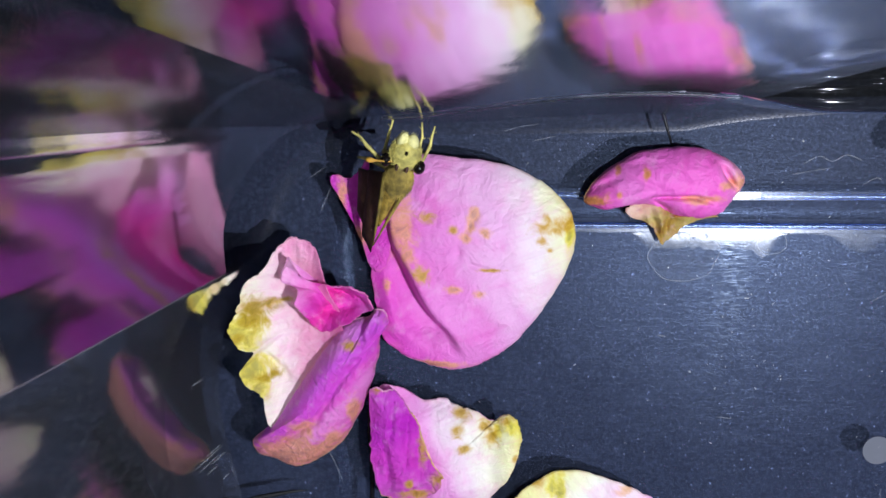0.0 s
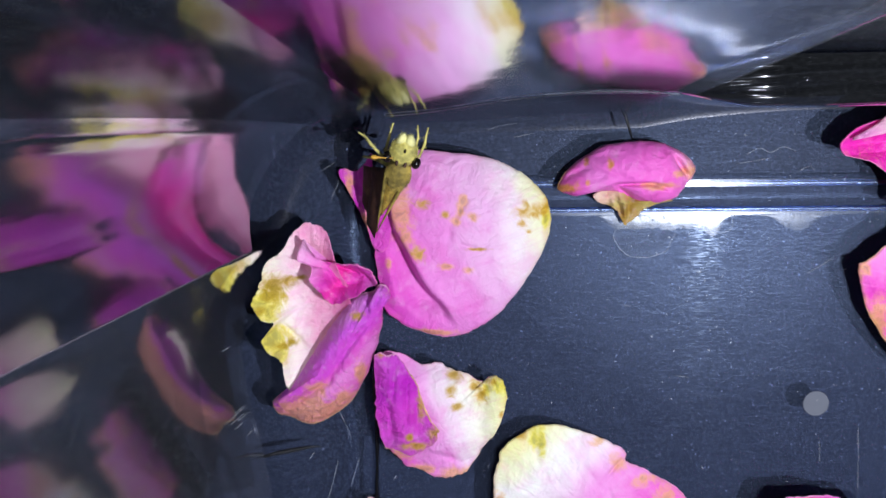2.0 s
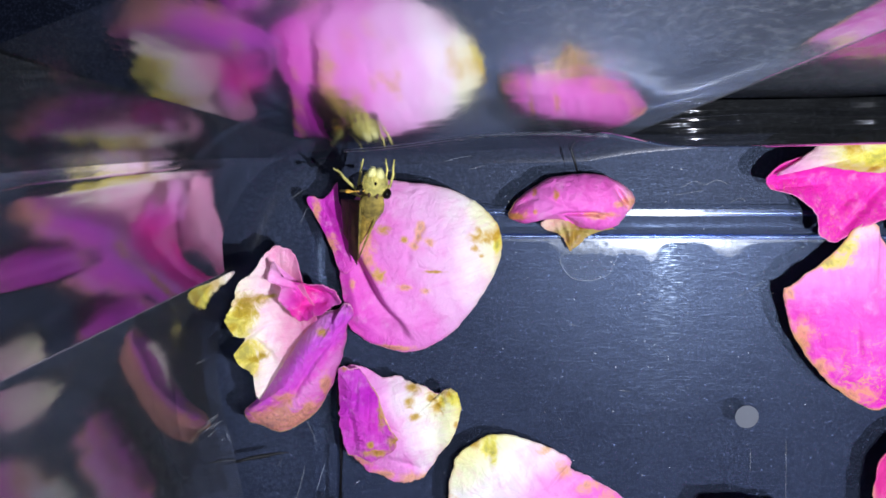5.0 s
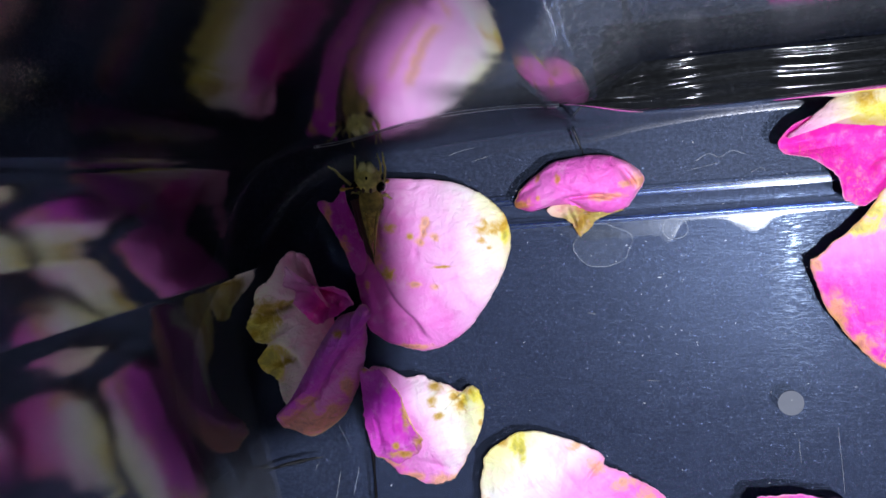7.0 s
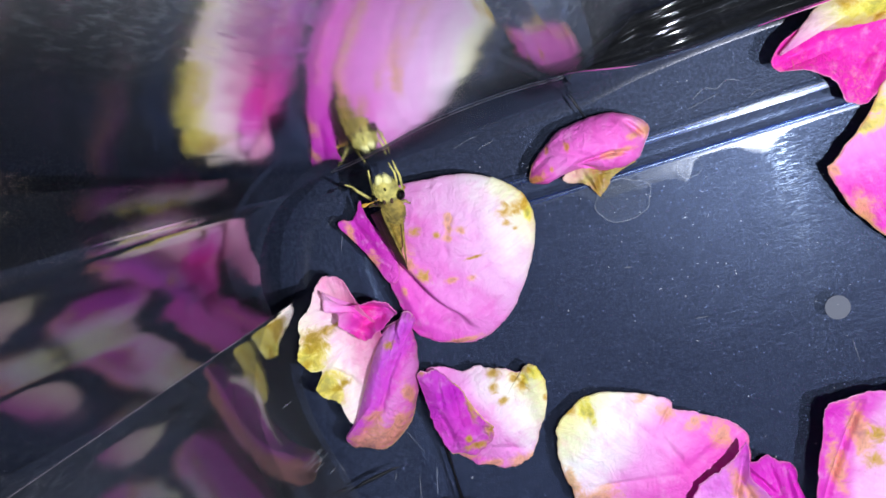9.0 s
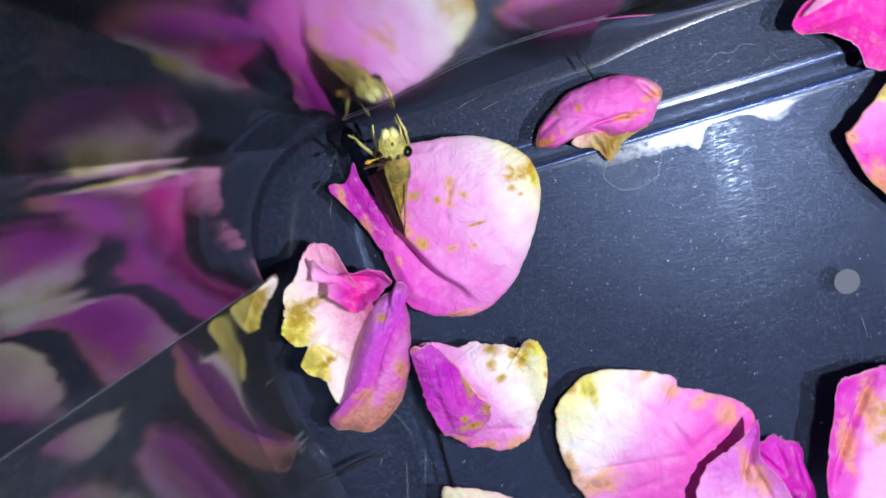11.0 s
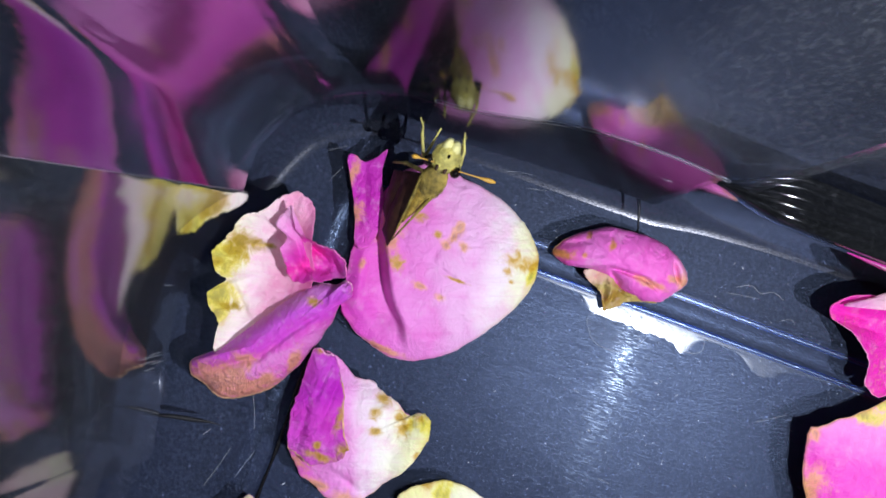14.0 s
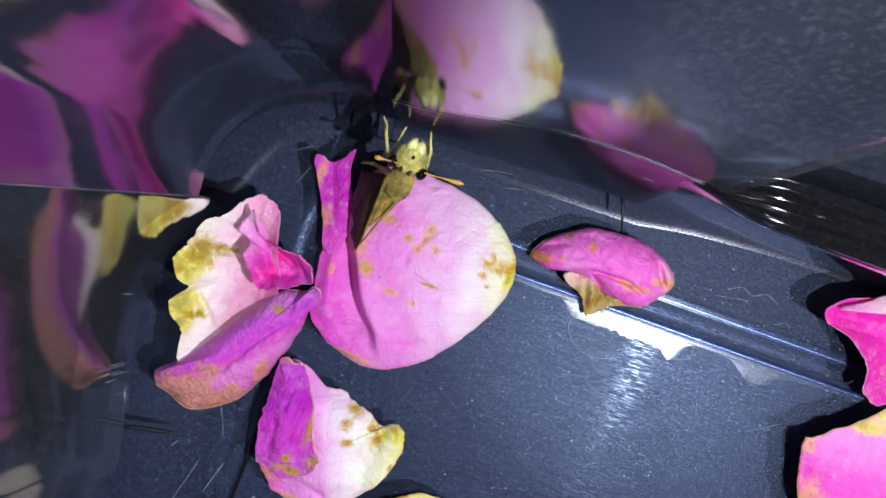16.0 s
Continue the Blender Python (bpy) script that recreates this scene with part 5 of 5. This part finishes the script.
def build_butterfly():
    moth = tagged(new("butterfly"), "small tan skipper butterfly with closed brown wings on a petal", "butterfly")
    moth.matrix_world = pose(REST[0] * CM, REST[1] * CM, REST[2] * CM)
    tan = plain_material("tan_scales", (0.30, 0.22, 0.042), 0.75, 0.55, 420, 0.0006)
    gold = plain_material("gold_scales", (0.60, 0.53, 0.15), 0.75, 0.5, 420, 0.0004)
    cream = plain_material("cream_scales", (0.72, 0.68, 0.30), 0.8, 0.35, 420, 0.0004)
    brown = plain_material("brown_scales", (0.055, 0.020, 0.010), 0.6, 0.35, 700, 0.0004)
    ochre_edge = plain_material("ochre_scales", (0.42, 0.28, 0.045), 0.65, 0.6, 620, 0.0006)
    amber = plain_material("amber", (0.66, 0.36, 0.05), 0.5, 0.2, 700)
    black = plain_material("black_eye", (0.008, 0.006, 0.006), 0.12, 0.2, 300)

    def at(x, y, z):
        return (x - REST[0], y - REST[1], z - REST[2])

    def fur(centre, radii, way, seed, hairs, length, flow=0.7):
        """A body with short bristling scales."""
        bm = blob(centre, radii, way, 0.06, seed, 3)
        rnd = random.Random(seed)
        turn = Vector(way).to_track_quat("Z", "Y").to_matrix()
        for _ in range(hairs):
            d = Vector((rnd.gauss(0, 1), rnd.gauss(0, 1), rnd.gauss(0, 1))).normalized()
            foot = Vector(centre) + turn @ Vector((d.x * radii[0], d.y * radii[1], d.z * radii[2])) * 0.97
            out = (turn @ d + flow * Vector(way) + Vector((rnd.gauss(0, 0.2), rnd.gauss(0, 0.2), rnd.gauss(0, 0.2)))).normalized()
            side = out.cross(Vector((0.3, 0.2, 0.9))).normalized() * 0.0045
            tip = foot + out * length * rnd.uniform(0.6, 1.3)
            bm.faces.new([bm.verts.new(foot - side), bm.verts.new(foot + side), bm.verts.new(tip)])
        return bm

    def palp(root, way, seed):
        """A furry tapering feeler beside the mouth."""
        bm = tube([root + way * 0.25 * k / 6 for k in range(7)], [0.085, 0.10, 0.10, 0.095, 0.085, 0.065, 0.03], 10)
        rnd = random.Random(seed)
        for _ in range(420):
            k, a = rnd.random() * 0.8, rnd.uniform(0, math.tau)
            side = way.cross(Vector((0.3, 0.2, 0.9))).normalized()
            out = side * math.cos(a) + way.cross(side) * math.sin(a)
            foot = root + way * 0.27 * k + out * 0.09 * (1 - k ** 2)
            tip = foot + (out * 0.5 + way * 1.2).normalized() * rnd.uniform(0.03, 0.07)
            w = out.cross(way).normalized() * 0.004
            bm.faces.new([bm.verts.new(foot - w), bm.verts.new(foot + w), bm.verts.new(tip)])
        return bm

    up = Vector((0.10, 0.90, 0.55)).normalized()
    across = Vector((0.97, -0.10, 0.0)).normalized()
    head = Vector(at(-0.68, -1.62, 1.68))
    part("head", fur(head + up * 0.03, (0.225, 0.19, 0.27), up, 1, 1100, 0.05, 1.6), gold, moth, "furry yellow head")
    for k in (-1, 1):
        part("eye", blob(head + across * 0.235 * k - up * 0.13 + Vector((0, 0, 0.07)), (0.10, 0.12, 0.085), across, 0, 0, 3), black, moth, "glossy black eye")
        part("palp", palp(head + across * 0.07 * k + up * 0.13, up - across * 0.05 * k, 5 + k), cream, moth, "pale furry palp")
    part("face_spot", blob(head + up * 0.14 + Vector((0.02, -0.06, 0.165)), (0.022, 0.034, 0.016), (0, 0, 1), 0.2, 4, 2), black, moth, "small dark face spot")
    for k in (-1, 1):
        part("collar_mark", blob(head - up * 0.17 + across * 0.07 * k + Vector((0, -0.02, 0.185)), (0.06, 0.035, 0.03), across, 0.3, 6 + k, 2), brown, moth, "dark brown mark behind the head")
    chest = Vector(at(-0.74, -1.98, 1.42))
    part("thorax", fur(chest, (0.215, 0.18, 0.34), up, 3, 1300, 0.07, -2.2), tan, moth, "furry tan thorax")
    a = Vector(at(-0.80, -2.2, 1.2))
    pts = [a + (Vector(at(-1.02, -2.85, 0.72)) - a) * (k / 7) for k in range(8)]
    part("abdomen", tube(pts, [0.13, 0.14, 0.13, 0.11, 0.09, 0.07, 0.05, 0.02], 12), tan, moth, "slender tan abdomen")

    antennae = []

    def antenna(tip, k):
        foot = head + across * 0.10 * k - up * 0.12 + Vector((0, 0, 0.13))
        way = Vector(tip) - foot
        pts = [way * (i / 11) + Vector((0, 0, 0.05 * math.sin(math.pi * i / 11))) for i in range(12)]
        ob = part("antenna", tube(pts, [0.014, 0.011, 0.010, 0.010, 0.010, 0.010, 0.011, 0.015, 0.026, 0.038, 0.038, 0.012], 8), amber, moth, "clubbed amber antenna")
        ob.location = foot * CM
        antennae.append((ob, foot * CM))

    antenna(at(0.20, -1.68, 1.72), 1)
    antenna(at(-1.21, -1.74, 1.74), -1)

    legs = []

    def leg(points, thick=0.036):
        foot = Vector(at(*points[0]))
        joint = [Vector(at(*p)) - foot for p in points]
        rod = [a.lerp(b, i / 4) for a, b in zip(joint, joint[1:]) for i in range(4)] + [joint[-1]]
        bm = tube(rod, [thick * (1.2 - 0.85 * i / len(rod)) * (1.0 + 0.18 * (i % 4 == 0)) for i in range(len(rod))], 7)
        for i in range(4, len(rod) - 1, 3):
            p, w = Vector(rod[i]), (Vector(rod[i + 1]) - Vector(rod[i])).normalized()
            q = w.cross(Vector((0, 0, 1))).normalized() * (1 if i % 2 else -1)
            add_tube(bm, [p, p + q * 0.05 + w * 0.04], [0.008, 0.002], 4)
        ob = part("leg", bm, gold, moth, "thin jointed tan leg")
        ob.location = foot * CM
        legs.append((ob, foot * CM))

    leg([(-0.80, -1.62, 1.45), (-1.02, -1.68, 1.52), (-1.16, -1.36, 1.60), (-1.19, -1.24, 1.63), (-1.28, -1.12, 1.66)], 0.030)
    leg([(-0.56, -1.60, 1.45), (-0.40, -1.68, 1.52), (-0.44, -1.36, 1.60), (-0.49, -1.24, 1.63), (-0.53, -1.10, 1.66)], 0.027)
    leg([(-0.84, -1.62, 1.42), (-0.99, -1.64, 1.45), (-0.95, -1.38, 1.53), (-0.91, -1.16, 1.58)], 0.028)
    leg([(-0.56, -1.60, 1.42), (-0.50, -1.50, 1.44), (-0.48, -1.34, 1.50), (-0.51, -1.14, 1.55)], 0.024)
    leg([(-0.68, -1.95, 1.2), (-0.62, -1.95, 0.8), (-0.60, -2.05, 0.52)])
    leg([(-0.88, -1.9, 1.2), (-1.25, -1.85, 0.7), (-1.45, -1.9, 0.28)])

    def wing(name, shape, lift, colour, label, cells=14):
        root, lead, far, trail = (Vector(at(*p)) for p in shape)
        bm = bmesh.new()
        rows = []
        for i in range(cells + 1):
            u = i / cells
            p, q = root.lerp(lead, u), trail.lerp(far, u)
            rows.append([])
            for j in range(cells + 1):
                v = j / cells
                bulge = 0.06 * math.sin(math.pi * u) * math.sin(math.pi * v) + 0.010 * math.sin(u * 22 + v * 3) * (1 - abs(2 * v - 1))
                rows[-1].append(bm.verts.new(p.lerp(q, v) + lift * bulge))
        for i in range(cells):
            for j in range(cells):
                bm.faces.new((rows[i][j], rows[i + 1][j], rows[i + 1][j + 1], rows[i][j + 1]))
        bmesh.ops.recalc_face_normals(bm, faces=bm.faces)
        bmesh.ops.solidify(bm, geom=bm.faces[:], thickness=0.012)
        part(name, bm, colour, moth, label)

    left = Vector((-0.9, 0.2, 0.3))
    wing("forewing", [(-0.84, -1.92, 1.50), (-1.06, -3.28, 0.56), (-1.24, -3.05, 0.42), (-1.22, -1.98, 0.95)], left, brown, "dark brown closed forewing")
    wing("forewing", [(-0.60, -2.0, 1.48), (-0.95, -2.80, 0.92), (-0.99, -2.79, 0.91), (-0.92, -1.98, 1.48)], Vector((0.1, -0.3, 0.9)), ochre_edge, "tan-edged closed forewing")
    wing("hindwing", [(-0.98, -1.98, 1.25), (-1.18, -3.0, 0.48), (-1.36, -2.7, 0.36), (-1.40, -2.02, 0.58)], left, brown, "dark brown closed hindwing")
    for x, y, bow in ((-0.93, -1.98, 0.04), (-0.59, -2.04, 0.04)):
        pts = [Vector(at(x, y, 1.48)).lerp(Vector(at(-1.03, -3.16, 0.62)), i / 6) + Vector((0, 0, bow * math.sin(math.pi * i / 6))) for i in range(7)]
        part("wing_edge", tube(pts, [0.030, 0.034, 0.030, 0.024, 0.020, 0.014, 0.008], 7), tan, moth, "tan leading edge of a wing")
    return moth, legs, antennae


butterfly, legs, antennae = build_butterfly()


def build_lamp_blocker():
    """An unseen black rod added to block the lamp; its shadow sweeps over the tray."""
    pen = tagged(new("lamp_blocker"), "unseen black rod with a rounded end, added to cast a passing shadow", "pen")
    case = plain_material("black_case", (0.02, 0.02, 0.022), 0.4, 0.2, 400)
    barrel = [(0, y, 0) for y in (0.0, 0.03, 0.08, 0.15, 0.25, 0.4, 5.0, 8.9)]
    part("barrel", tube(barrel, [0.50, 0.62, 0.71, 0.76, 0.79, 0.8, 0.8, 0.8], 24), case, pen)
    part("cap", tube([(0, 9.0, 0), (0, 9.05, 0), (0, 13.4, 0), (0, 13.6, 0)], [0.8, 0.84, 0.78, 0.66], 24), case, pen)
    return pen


lamp_blocker = build_lamp_blocker()


# ---- what moves ----
def motions():
    """The butterfly shifts its stance on the petal."""
    x, y, z = REST
    walk(butterfly, [(t, pose((x + dx) * CM, (y + dy) * CM, z * CM, 0, 0, turn)) for t, dx, dy, turn in (
        (0.0, -0.50, 0.14, -8.0), (1.5, -0.50, 0.10, -8.0), (3.7, -0.50, 0.0, -8.0), (5.8, 0.0, 0.0, 0.0), (11.0, 0.0, 0.0, 0.0), (16.0, 0.0, 0.0, 0.0))])
    # the two front legs stand wide at first and draw in later
    for (leg, foot), wide in zip(legs[:2], (27.0, -25.0)):
        walk(leg, [(t, pose(foot.x, foot.y, foot.z, 0, 0, turn * wide)) for t, turn in ((0.0, 1.0), (3.7, 0.9), (5.8, 0.8), (8.7, 0.6), (11.0, 0.35), (12.5, 0.0), (16.0, 0.0))])
    # one antenna hangs down beside the body until the butterfly spreads it
    feeler, foot = antennae[0]
    walk(feeler, [(t, pose(foot.x, foot.y, foot.z, 0, turn, 0)) for t, turn in ((0.0, 82.0), (11.6, 82.0), (11.9, 45.0), (12.3, 0.0), (16.0, 0.0))])
    # the added rod lies on the table, passes once before the lamp and is laid back
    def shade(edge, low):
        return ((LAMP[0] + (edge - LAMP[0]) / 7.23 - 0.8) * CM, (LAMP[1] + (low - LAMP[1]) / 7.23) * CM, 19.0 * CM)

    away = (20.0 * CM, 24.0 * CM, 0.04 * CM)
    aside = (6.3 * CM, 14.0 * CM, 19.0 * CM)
    walk(lamp_blocker, [(t, pose(*p)) for t, p in (
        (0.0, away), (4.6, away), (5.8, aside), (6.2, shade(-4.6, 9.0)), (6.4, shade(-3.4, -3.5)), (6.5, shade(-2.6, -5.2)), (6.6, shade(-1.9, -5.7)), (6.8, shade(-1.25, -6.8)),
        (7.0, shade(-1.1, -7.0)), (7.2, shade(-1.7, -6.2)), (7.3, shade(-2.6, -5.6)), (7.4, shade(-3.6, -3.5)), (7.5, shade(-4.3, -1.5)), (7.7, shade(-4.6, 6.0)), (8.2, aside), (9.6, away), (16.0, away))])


motions()
